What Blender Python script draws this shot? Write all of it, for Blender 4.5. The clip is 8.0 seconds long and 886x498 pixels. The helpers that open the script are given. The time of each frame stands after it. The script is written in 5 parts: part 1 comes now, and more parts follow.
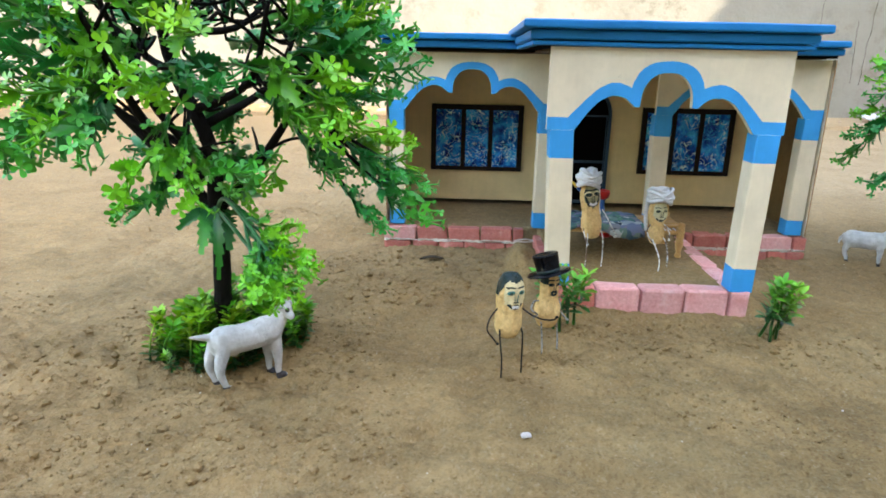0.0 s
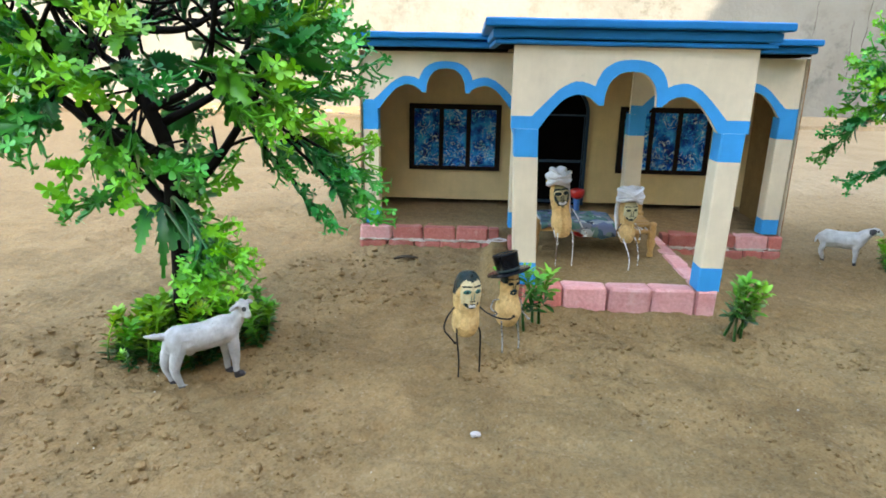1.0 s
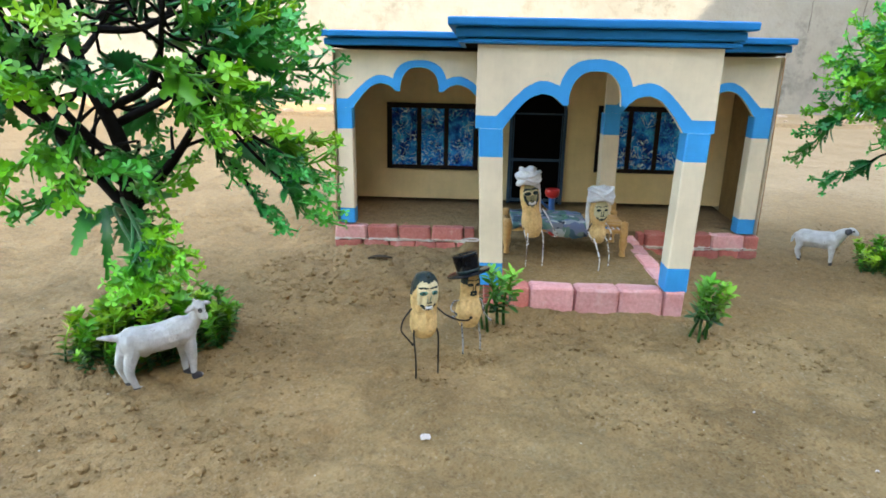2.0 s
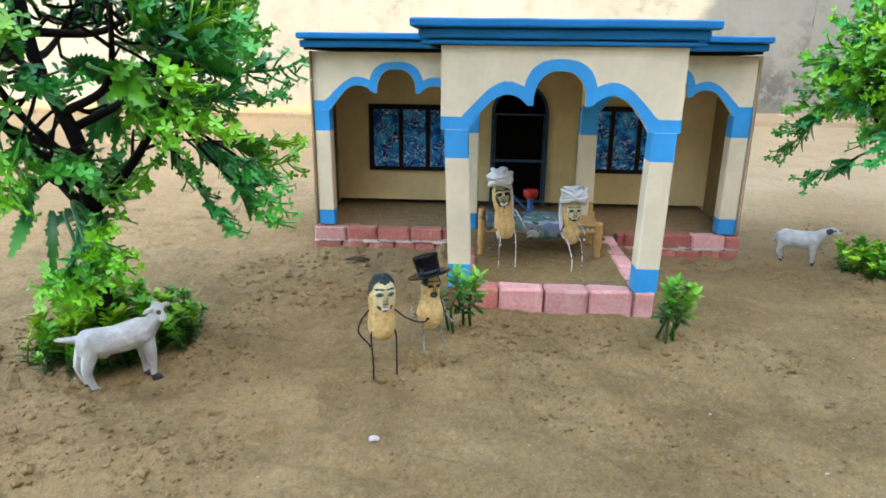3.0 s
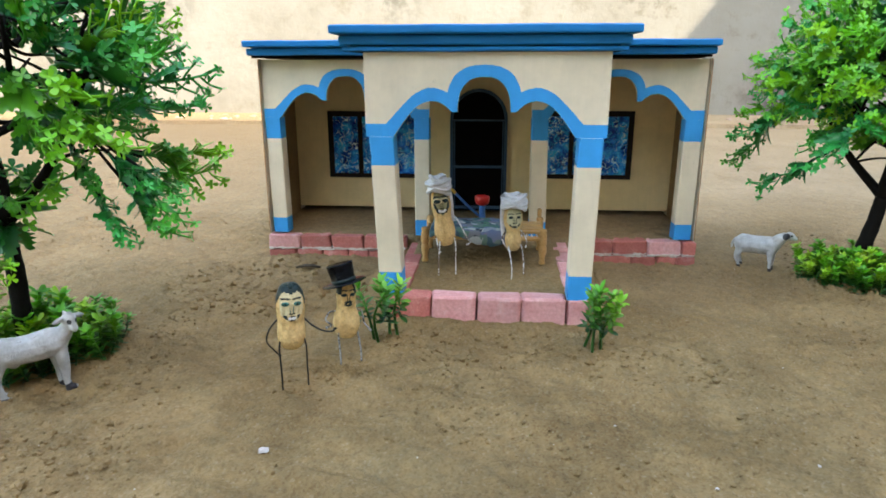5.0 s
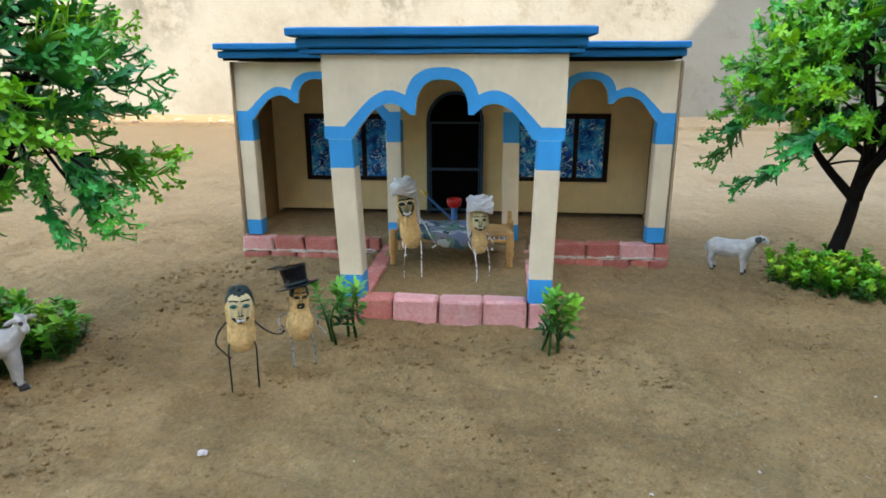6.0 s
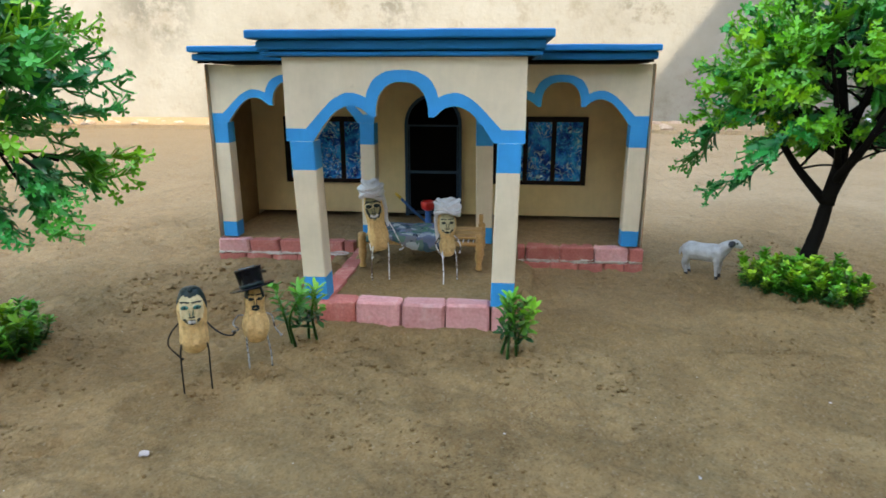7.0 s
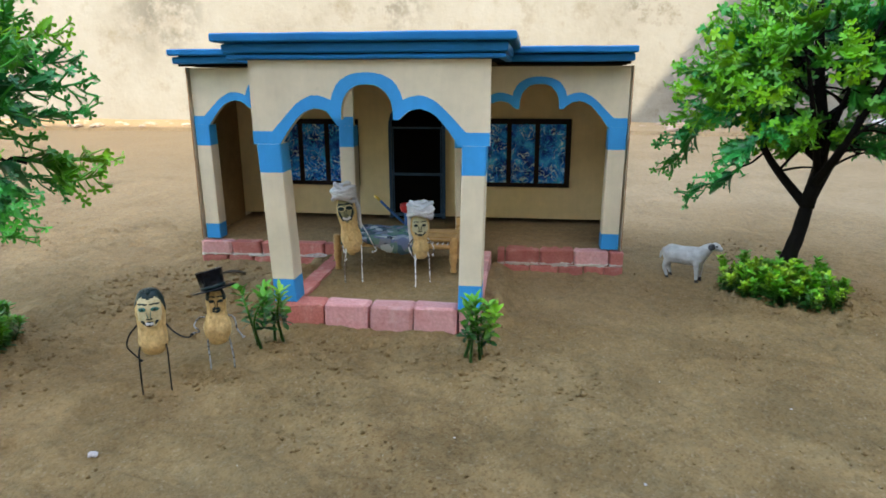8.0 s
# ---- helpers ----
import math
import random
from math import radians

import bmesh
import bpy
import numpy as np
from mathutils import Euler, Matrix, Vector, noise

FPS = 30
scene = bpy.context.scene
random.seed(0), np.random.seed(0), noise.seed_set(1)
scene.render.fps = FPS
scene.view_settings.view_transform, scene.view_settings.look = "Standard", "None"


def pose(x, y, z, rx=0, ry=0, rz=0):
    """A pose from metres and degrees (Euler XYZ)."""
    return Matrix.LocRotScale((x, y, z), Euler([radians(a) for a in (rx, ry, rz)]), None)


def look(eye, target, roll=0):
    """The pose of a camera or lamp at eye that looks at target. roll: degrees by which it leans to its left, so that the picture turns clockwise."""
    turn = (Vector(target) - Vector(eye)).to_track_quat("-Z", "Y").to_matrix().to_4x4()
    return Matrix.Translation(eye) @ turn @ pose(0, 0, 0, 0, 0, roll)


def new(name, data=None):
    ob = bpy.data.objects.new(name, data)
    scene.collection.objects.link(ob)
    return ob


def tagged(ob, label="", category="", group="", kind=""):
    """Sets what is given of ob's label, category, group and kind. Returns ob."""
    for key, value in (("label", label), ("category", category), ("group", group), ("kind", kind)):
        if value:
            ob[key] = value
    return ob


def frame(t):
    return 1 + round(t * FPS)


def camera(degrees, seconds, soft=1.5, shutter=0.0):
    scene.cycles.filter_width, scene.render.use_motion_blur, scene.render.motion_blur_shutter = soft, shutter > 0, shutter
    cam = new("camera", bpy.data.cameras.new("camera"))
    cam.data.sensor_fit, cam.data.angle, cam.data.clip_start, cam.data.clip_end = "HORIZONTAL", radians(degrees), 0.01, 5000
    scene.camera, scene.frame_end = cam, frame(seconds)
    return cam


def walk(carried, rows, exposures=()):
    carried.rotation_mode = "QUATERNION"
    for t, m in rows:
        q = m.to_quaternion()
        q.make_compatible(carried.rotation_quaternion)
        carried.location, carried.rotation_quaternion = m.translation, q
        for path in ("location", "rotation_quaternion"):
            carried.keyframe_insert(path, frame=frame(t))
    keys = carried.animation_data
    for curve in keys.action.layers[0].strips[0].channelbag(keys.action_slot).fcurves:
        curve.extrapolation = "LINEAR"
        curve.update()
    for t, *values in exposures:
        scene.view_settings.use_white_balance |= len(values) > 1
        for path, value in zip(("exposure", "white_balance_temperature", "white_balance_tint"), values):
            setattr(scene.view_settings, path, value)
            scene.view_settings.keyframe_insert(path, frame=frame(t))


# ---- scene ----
cam = camera(69.2, 8.0, 1.7)
PATH = [
    (0, (0.0325, 0.0113, 0.2200), (0.0261, 0.2032, 0.1641), 1.3),
    (0.5, (0.0510, 0.0100, 0.2195), (0.0433, 0.2020, 0.1640), 1.0),
    (1, (0.0650, 0.0131, 0.2194), (0.0579, 0.2051, 0.1636), 1.2),
    (1.5, (0.0789, 0.0159, 0.2210), (0.0723, 0.2077, 0.1645), 1.3),
    (3, (0.1341, 0.0202, 0.2218), (0.1234, 0.2119, 0.1657), 0.7),
    (3.5, (0.1516, 0.0226, 0.2211), (0.1400, 0.2144, 0.1656), 0.6),
    (4, (0.1706, 0.0253, 0.2202), (0.1577, 0.2173, 0.1655), 0.3),
    (5.5, (0.2310, 0.0340, 0.2239), (0.2135, 0.2257, 0.1694), -0.1),
    (6, (0.2509, 0.0361, 0.2230), (0.2326, 0.2278, 0.1691), -0.1),
    (6.5, (0.2706, 0.0380, 0.2222), (0.2512, 0.2298, 0.1689), -0.1),
    (7, (0.2898, 0.0407, 0.2222), (0.2692, 0.2324, 0.1693), -0.0),
    (7.5, (0.3101, 0.0443, 0.2228), (0.2873, 0.2359, 0.1700), -0.1),
    (8, (0.3299, 0.0469, 0.2226), (0.3049, 0.2383, 0.1702), -0.2),
]
walk(cam, [(t, look(eye, target, roll)) for t, eye, target, roll in PATH],
     [(0, 3.57, 7950, 3), (3.5, 3.55, 7950, 3), (5.5, 3.32, 7950, 3), (8, 3.14, 7950, 3)])

# ---- world, sun and exposure ----
SUN_WAY = Vector((-0.58, 1.0, -0.9)).normalized()
world = bpy.data.worlds.new("sky")
scene.world = world
world.use_nodes = True
wn = world.node_tree.nodes
sky = wn.new("ShaderNodeTexSky")
sky.sky_type = "NISHITA"
sky.sun_disc = False
sky.sun_elevation = math.asin(-SUN_WAY.z)
sky.sun_rotation = math.atan2(-SUN_WAY.x, -SUN_WAY.y)
wn["Background"].inputs["Strength"].default_value = 0.15
world.node_tree.links.new(sky.outputs["Color"], wn["Background"].inputs["Color"])
sun_data = bpy.data.lights.new("sun", "SUN")
sun_data.energy, sun_data.angle, sun_data.color = 0.78, radians(0.3), (1.0, 0.97, 0.92)
sun = new("sun", sun_data)
sun.matrix_world = look((0, 0, 0), SUN_WAY) @ Matrix.Identity(4)
sun.location = (4, -4, 6)

# ---- materials ----


def shader(name, rough=0.6, metal=0.0, spec=0.4):
    m = bpy.data.materials.new(name)
    m.use_nodes = True
    b = m.node_tree.nodes["Principled BSDF"]
    b.inputs["Roughness"].default_value = rough
    b.inputs["Metallic"].default_value = metal
    b.inputs["Specular IOR Level"].default_value = spec
    return m, m.node_tree.nodes, m.node_tree.links, b


def noise_tex(n, l, coord, scale, detail=4.0, rough=0.6):
    t = n.new("ShaderNodeTexNoise")
    t.inputs["Scale"].default_value = scale
    t.inputs["Detail"].default_value = detail
    t.inputs["Roughness"].default_value = rough
    l.new(coord, t.inputs["Vector"])
    return t.outputs["Fac"]


def ramp(n, l, fac, stops):
    r = n.new("ShaderNodeValToRGB")
    e = r.color_ramp.elements
    while len(e) < len(stops):
        e.new(0.5)
    for k, (p, c) in zip(e, stops):
        k.position, k.color = p, (*c, 1)
    l.new(fac, r.inputs["Fac"])
    return r.outputs["Color"]


def mix(n, l, fac, a, b, kind="MIX"):
    m = n.new("ShaderNodeMix")
    m.data_type, m.blend_type = "RGBA", kind
    for socket, v in ((m.inputs["Factor"], fac), (m.inputs["A"], a), (m.inputs["B"], b)):
        if isinstance(v, (int, float)):
            socket.default_value = v
        elif isinstance(v, tuple):
            socket.default_value = (*v, 1)
        else:
            l.new(v, socket)
    return m.outputs["Result"]


def bump(n, l, height, b, distance, strength=1.0, below=None):
    k = n.new("ShaderNodeBump")
    k.inputs["Distance"].default_value = distance
    k.inputs["Strength"].default_value = strength
    l.new(height, k.inputs["Height"])
    if below:
        l.new(below, k.inputs["Normal"])
    l.new(k.outputs["Normal"], b.inputs["Normal"])
    return k.outputs["Normal"]


def coords(n, kind="Object"):
    return n.new("ShaderNodeTexCoord").outputs[kind]


def surface(name, dark, light, rough=0.6, big=40, fine=400, relief=0.0002, spec=0.4, spots=None, per_object=0.0, world_space=False):
    """A painted or natural surface: two colours mixed by broad and fine variation, with fine relief."""
    m, n, l, b = shader(name, rough, 0.0, spec)
    co = n.new("ShaderNodeNewGeometry").outputs["Position"] if world_space else coords(n)
    broad, grain = noise_tex(n, l, co, big), noise_tex(n, l, co, fine, 6)
    c = ramp(n, l, broad, [(0.3, dark), (0.7, light)])
    c = mix(n, l, 0.35, c, ramp(n, l, grain, [(0.3, tuple(v * 0.6 for v in dark)), (0.7, tuple(min(1, v * 1.2) for v in light))]))
    if spots:
        colour, scale, low, high = spots
        f = ramp(n, l, noise_tex(n, l, co, scale, 5, 0.7), [(low, (0, 0, 0)), (high, (1, 1, 1))])
        c = mix(n, l, f, c, colour)
    if per_object:
        h = n.new("ShaderNodeHueSaturation")
        r = n.new("ShaderNodeMapRange")
        r.inputs["To Min"].default_value, r.inputs["To Max"].default_value = 1 - per_object, 1 + per_object
        l.new(n.new("ShaderNodeObjectInfo").outputs["Random"], r.inputs["Value"])
        l.new(r.outputs["Result"], h.inputs["Value"])
        l.new(c, h.inputs["Color"])
        c = h.outputs["Color"]
    l.new(c, b.inputs["Base Color"])
    bump(n, l, grain, b, relief)
    return m


def soil_material():
    """Brown modelling sand that thins out into the paler, trodden earth of the yard, with light from the left painted
    in.
    """
    m, n, l, b = shader("sandy_soil", 0.95, 0.0, 0.12)
    co = n.new("ShaderNodeNewGeometry").outputs["Position"]
    c = ramp(n, l, noise_tex(n, l, co, 9, 6, 0.65), [(0.28, (0.192, 0.118, 0.050)), (0.50, (0.242, 0.158, 0.072)), (0.72, (0.296, 0.206, 0.103))])
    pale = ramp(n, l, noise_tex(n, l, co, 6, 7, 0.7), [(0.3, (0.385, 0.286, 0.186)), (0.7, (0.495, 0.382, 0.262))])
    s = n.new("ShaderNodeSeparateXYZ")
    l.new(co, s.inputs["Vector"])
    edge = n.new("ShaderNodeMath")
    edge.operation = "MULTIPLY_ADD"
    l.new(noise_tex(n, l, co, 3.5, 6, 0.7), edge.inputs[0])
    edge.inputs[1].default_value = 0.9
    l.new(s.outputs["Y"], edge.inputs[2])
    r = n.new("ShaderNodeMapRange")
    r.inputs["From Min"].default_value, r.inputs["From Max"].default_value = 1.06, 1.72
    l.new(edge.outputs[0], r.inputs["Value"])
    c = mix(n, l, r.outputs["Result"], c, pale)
    # stronger light on the left, painted as paler soil towards negative x
    left_light = n.new("ShaderNodeMath")
    left_light.operation = "MULTIPLY_ADD"
    l.new(noise_tex(n, l, co, 5, 5, 0.65), left_light.inputs[0])
    left_light.inputs[1].default_value = -0.5
    l.new(s.outputs["X"], left_light.inputs[2])
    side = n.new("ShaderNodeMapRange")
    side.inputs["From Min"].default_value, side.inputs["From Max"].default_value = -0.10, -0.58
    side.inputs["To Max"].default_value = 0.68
    l.new(left_light.outputs[0], side.inputs["Value"])
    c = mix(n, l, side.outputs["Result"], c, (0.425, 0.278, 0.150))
    c = mix(n, l, 0.32, c, ramp(n, l, noise_tex(n, l, co, 110, 8, 0.70), [(0.34, (0.06, 0.035, 0.015)), (0.52, (0.36, 0.255, 0.14)), (0.70, (0.62, 0.48, 0.31))]), "OVERLAY")
    grains = n.new("ShaderNodeTexVoronoi")
    grains.inputs["Scale"].default_value = 620
    l.new(co, grains.inputs["Vector"])
    c = mix(n, l, 0.24, c, ramp(n, l, grains.outputs["Color"], [(0.12, (0.080, 0.052, 0.024)), (0.40, (0.255, 0.172, 0.084)), (0.8, (0.330, 0.240, 0.132)), (0.97, (0.50, 0.42, 0.31))]))
    l.new(c, b.inputs["Base Color"])
    lumps = n.new("ShaderNodeMath")
    lumps.operation = "MULTIPLY"
    l.new(noise_tex(n, l, co, 78, 9, 0.70), lumps.inputs[0])
    l.new(ramp(n, l, noise_tex(n, l, co, 14, 4, 0.6), [(0.40, (0.14, 0.14, 0.14)), (0.60, (1, 1, 1))]), lumps.inputs[1])
    low = bump(n, l, lumps.outputs[0], b, 0.0065, 1.0)
    bump(n, l, grains.outputs["Distance"], b, 0.0008, 0.6, low)
    return m


def plaster_material():
    m, n, l, b = shader("cream_plaster", 0.85, 0.0, 0.2)
    co = n.new("ShaderNodeNewGeometry").outputs["Position"]
    c = ramp(n, l, noise_tex(n, l, co, 1.6, 8, 0.7), [(0.3, (0.205, 0.182, 0.150)), (0.5, (0.268, 0.246, 0.212)), (0.75, (0.310, 0.292, 0.262))])
    stain = ramp(n, l, noise_tex(n, l, co, 5.5, 8, 0.75), [(0.54, (0, 0, 0)), (0.74, (1, 1, 1))])
    c = mix(n, l, stain, c, (0.185, 0.152, 0.112))
    for centre, size, low, colour in (((1.36, 2.9, 0.12), 0.17, 0.42, (0.100, 0.094, 0.086)), ((1.52, 2.9, 0.27), 0.22, 0.50, (0.115, 0.106, 0.096)), ((-1.30, 2.9, 0.52), 0.26, 0.45, (0.120, 0.108, 0.090)), ((-0.24, 2.9, 0.54), 0.18, 0.46, (0.130, 0.115, 0.094)), ((0.82, 2.9, 0.54), 0.20, 0.48, (0.135, 0.118, 0.096)), ((-0.57, 2.9, 0.37), 0.05, 0.60, (0.05, 0.042, 0.035)), ((-0.45, 2.9, 0.395), 0.03, 0.60, (0.05, 0.042, 0.035))):
        d = n.new("ShaderNodeVectorMath")
        d.operation = "DISTANCE"
        d.inputs[1].default_value = centre
        l.new(co, d.inputs[0])
        near = n.new("ShaderNodeMapRange")
        near.inputs["From Min"].default_value, near.inputs["From Max"].default_value = size, size * 0.25
        l.new(d.outputs["Value"], near.inputs["Value"])
        blot = ramp(n, l, noise_tex(n, l, co, 2.2 / size, 7, 0.72), [(low, (0, 0, 0)), (low + 0.12, (0.8, 0.8, 0.8))])
        c = mix(n, l, mix(n, l, 1.0, blot, near.outputs["Result"], "MULTIPLY"), c, colour)
    l.new(c, b.inputs["Base Color"])
    bump(n, l, noise_tex(n, l, co, 35, 8), b, 0.004)
    return m


def paint_material(name, colour, scuff, rough=0.45, wear=0.68):
    """Brushed hobby paint on card or wood: faint streaks, rubbed spots."""
    m, n, l, b = shader(name, rough, 0.0, 0.4)
    co = coords(n)
    st = n.new("ShaderNodeMapping")
    st.inputs["Scale"].default_value = (1, 1, 0.12)
    l.new(co, st.inputs["Vector"])
    streak = noise_tex(n, l, st.outputs["Vector"], 240, 5)
    c = ramp(n, l, noise_tex(n, l, co, 32, 5), [(0.3, tuple(v * 0.86 for v in colour)), (0.7, tuple(min(1, v * 1.06) for v in colour))])
    c = mix(n, l, 0.07, c, ramp(n, l, streak, [(0.3, tuple(v * 0.62 for v in colour)), (0.7, tuple(min(1, v * 1.25) for v in colour))]))
    c = mix(n, l, ramp(n, l, noise_tex(n, l, co, 130, 7, 0.75), [(wear, (0, 0, 0)), (wear + 0.1, (1, 1, 1))]), c, scuff)
    l.new(c, b.inputs["Base Color"])
    bump(n, l, streak, b, 0.00012, 0.6)
    return m


def foil_material():
    """Crinkled iridescent foil behind the window bars: many small tilted creases, blue with glints painted as pale
    squiggles.
    """
    m, n, l, b = shader("blue_foil", 0.20, 0.12, 0.5)
    co = coords(n)
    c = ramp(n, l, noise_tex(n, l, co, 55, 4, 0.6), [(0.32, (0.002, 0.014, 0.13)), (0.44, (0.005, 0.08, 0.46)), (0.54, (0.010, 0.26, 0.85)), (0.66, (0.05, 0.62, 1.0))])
    # cyan and near-white squiggles painted where the creases would glint
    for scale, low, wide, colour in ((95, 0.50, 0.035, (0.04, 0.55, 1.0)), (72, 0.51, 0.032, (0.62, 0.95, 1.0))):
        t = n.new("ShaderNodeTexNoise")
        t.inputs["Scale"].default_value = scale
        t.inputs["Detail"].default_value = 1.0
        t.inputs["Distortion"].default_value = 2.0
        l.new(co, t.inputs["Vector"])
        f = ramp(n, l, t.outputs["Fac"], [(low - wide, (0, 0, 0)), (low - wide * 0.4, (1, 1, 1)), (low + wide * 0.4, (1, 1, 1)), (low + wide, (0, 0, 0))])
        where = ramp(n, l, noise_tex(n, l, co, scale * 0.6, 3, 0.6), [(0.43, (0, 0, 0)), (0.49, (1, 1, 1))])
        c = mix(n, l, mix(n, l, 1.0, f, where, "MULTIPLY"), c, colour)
    l.new(c, b.inputs["Base Color"])
    bump(n, l, noise_tex(n, l, co, 120, 3, 0.55), b, 0.010, 1.0)
    return m


def foliage_material(name, inner, outer, reach, along="X", pale=(0.30, 0.52, 0.06)):
    """Moulded plastic greenery, coloured darker at the stalk for the shade inside and paler at the tips."""
    m, n, l, b = shader(name, 0.33, 0.0, 0.42)
    co = coords(n)
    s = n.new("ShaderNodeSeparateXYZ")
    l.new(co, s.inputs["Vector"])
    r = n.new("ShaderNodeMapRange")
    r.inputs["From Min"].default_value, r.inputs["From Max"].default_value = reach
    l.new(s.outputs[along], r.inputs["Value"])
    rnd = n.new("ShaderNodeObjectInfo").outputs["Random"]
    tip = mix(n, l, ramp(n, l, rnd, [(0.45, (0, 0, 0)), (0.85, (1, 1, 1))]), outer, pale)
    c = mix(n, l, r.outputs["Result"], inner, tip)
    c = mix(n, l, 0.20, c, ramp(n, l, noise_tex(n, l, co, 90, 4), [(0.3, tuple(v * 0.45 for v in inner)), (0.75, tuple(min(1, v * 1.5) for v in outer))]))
    l.new(c, b.inputs["Base Color"])
    bump(n, l, noise_tex(n, l, co, 700, 3), b, 0.0002)
    tr = n.new("ShaderNodeBsdfTranslucent")
    l.new(c, tr.inputs["Color"])
    add = n.new("ShaderNodeMixShader")
    add.inputs["Fac"].default_value = 0.09
    l.new(b.outputs["BSDF"], add.inputs[1])
    l.new(tr.outputs["BSDF"], add.inputs[2])
    l.new(add.outputs["Shader"], n["Material Output"].inputs["Surface"])
    return m


def figurine_material(name, spots):
    """White hobby paint with dark painted marks at given places: centre, radius, colour."""
    m, n, l, b = shader(name, 0.55, 0.0, 0.35)
    co = coords(n)
    c = ramp(n, l, noise_tex(n, l, co, 120, 6), [(0.3, (0.37, 0.35, 0.345)), (0.65, (0.56, 0.55, 0.555))])
    c = mix(n, l, ramp(n, l, noise_tex(n, l, co, 230, 7, 0.75), [(0.63, (0, 0, 0)), (0.70, (1, 1, 1))]), c, (0.20, 0.15, 0.11))
    for centre, radius, colour in spots:
        d = n.new("ShaderNodeVectorMath")
        d.operation = "DISTANCE"
        d.inputs[1].default_value = centre
        l.new(co, d.inputs[0])
        f = n.new("ShaderNodeMapRange")
        f.inputs["From Min"].default_value, f.inputs["From Max"].default_value = radius * 1.06, radius * 0.94
        l.new(d.outputs["Value"], f.inputs["Value"])
        c = mix(n, l, f.outputs["Result"], c, colour)
    l.new(c, b.inputs["Base Color"])
    bump(n, l, noise_tex(n, l, co, 260, 6), b, 0.0012)
    return m


def smeared(m, reach):
    """White mortar smeared along the lower edge of a unit-sized brick."""
    n, l = m.node_tree.nodes, m.node_tree.links
    b = n["Principled BSDF"]
    co = coords(n)
    s = n.new("ShaderNodeSeparateXYZ")
    l.new(co, s.inputs["Vector"])
    a = n.new("ShaderNodeMath")
    a.operation = "MULTIPLY_ADD"
    l.new(noise_tex(n, l, n.new("ShaderNodeNewGeometry").outputs["Position"], 190, 5, 0.7), a.inputs[0])
    a.inputs[1].default_value = reach
    l.new(s.outputs["Z"], a.inputs[2])
    f = ramp(n, l, a.outputs[0], [(0.0, (1, 1, 1)), (0.05, (0, 0, 0))])
    shift = n.new("ShaderNodeMath")
    shift.operation = "ADD"
    l.new(a.outputs[0], shift.inputs[0])
    shift.inputs[1].default_value = 0.5 - reach * 0.74
    l.new(shift.outputs[0], f.node.inputs["Fac"])
    old = b.inputs["Base Color"].links[0].from_socket
    l.new(mix(n, l, f, old, (0.74, 0.68, 0.62)), b.inputs["Base Color"])
    return m


def n_colour(n, l, co, scale):
    t = n.new("ShaderNodeTexNoise")
    t.inputs["Scale"].default_value = scale
    l.new(co, t.inputs["Vector"])
    return t.outputs["Color"]


def quilt_material():
    m, n, l, b = shader("printed_quilt", 0.9, 0.0, 0.15)
    co = coords(n)
    w = n.new("ShaderNodeTexVoronoi")
    w.distance = "CHEBYCHEV"
    w.inputs["Scale"].default_value = 125
    l.new(mix(n, l, 0.012, co, n_colour(n, l, co, 90), "ADD"), w.inputs["Vector"])
    c = ramp(n, l, w.outputs["Color"], [(0.15, (0.03, 0.035, 0.05)), (0.32, (0.06, 0.13, 0.17)), (0.46, (0.09, 0.23, 0.13)), (0.60, (0.24, 0.21, 0.27)), (0.76, (0.13, 0.18, 0.31)), (0.88, (0.60, 0.62, 0.56))])
    l.new(mix(n, l, 0.18, c, (0.10, 0.13, 0.18)), b.inputs["Base Color"])
    bump(n, l, noise_tex(n, l, co, 900, 3), b, 0.0004)
    return m


SOIL = soil_material()
PLASTER = plaster_material()
CONCRETE = surface("grey_concrete", (0.30, 0.28, 0.25), (0.44, 0.42, 0.38), 0.9, 2, 40, 0.003, 0.2, world_space=True)
WARMCREAM = paint_material("warm_cream_paint", (0.79, 0.595, 0.315), (0.62, 0.47, 0.265), 0.6, 0.68)
CREAM = paint_material("cream_paint", (0.74, 0.625, 0.470), (0.54, 0.45, 0.34), 0.55, 0.645)
BLUE = paint_material("blue_paint", (0.020, 0.305, 0.70), (0.10, 0.38, 0.70), 0.45, 0.70)
ROOFBLUE = paint_material("blue_gloss_paint", (0.005, 0.172, 0.445), (0.42, 0.40, 0.28), 0.42, 0.690)
ROOFBLUE.node_tree.nodes["Principled BSDF"].inputs["Specular IOR Level"].default_value = 0.18
# veranda ceiling, with the shade inside put into a dark brown
BROWNCARD = surface("dark_brown_card", (0.055, 0.027, 0.011), (0.115, 0.060, 0.025), 0.9, 90, 600)
# shade on the cream side walls, put into a brown colour
LININGSHADE = surface("shade_brown_lining", (0.20, 0.118, 0.047), (0.29, 0.178, 0.074), 0.9, 60, 600)
CARD = surface("raw_card", (0.19, 0.09, 0.032), (0.33, 0.17, 0.065), 0.9, 90, 600)
# near-black of the door panel, also put in for the shade under the cornice
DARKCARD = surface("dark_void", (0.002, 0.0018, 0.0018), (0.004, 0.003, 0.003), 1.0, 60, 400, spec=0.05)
FRAMEBROWN = surface("dark_brown_paint", (0.008, 0.005, 0.004), (0.018, 0.010, 0.008), 0.6, 80, 500, spec=0.15)
DOORGREY = surface("slate_blue_paint", (0.022, 0.045, 0.075), (0.042, 0.080, 0.130), 0.55, 80, 500, spec=0.2)
FOIL = foil_material()
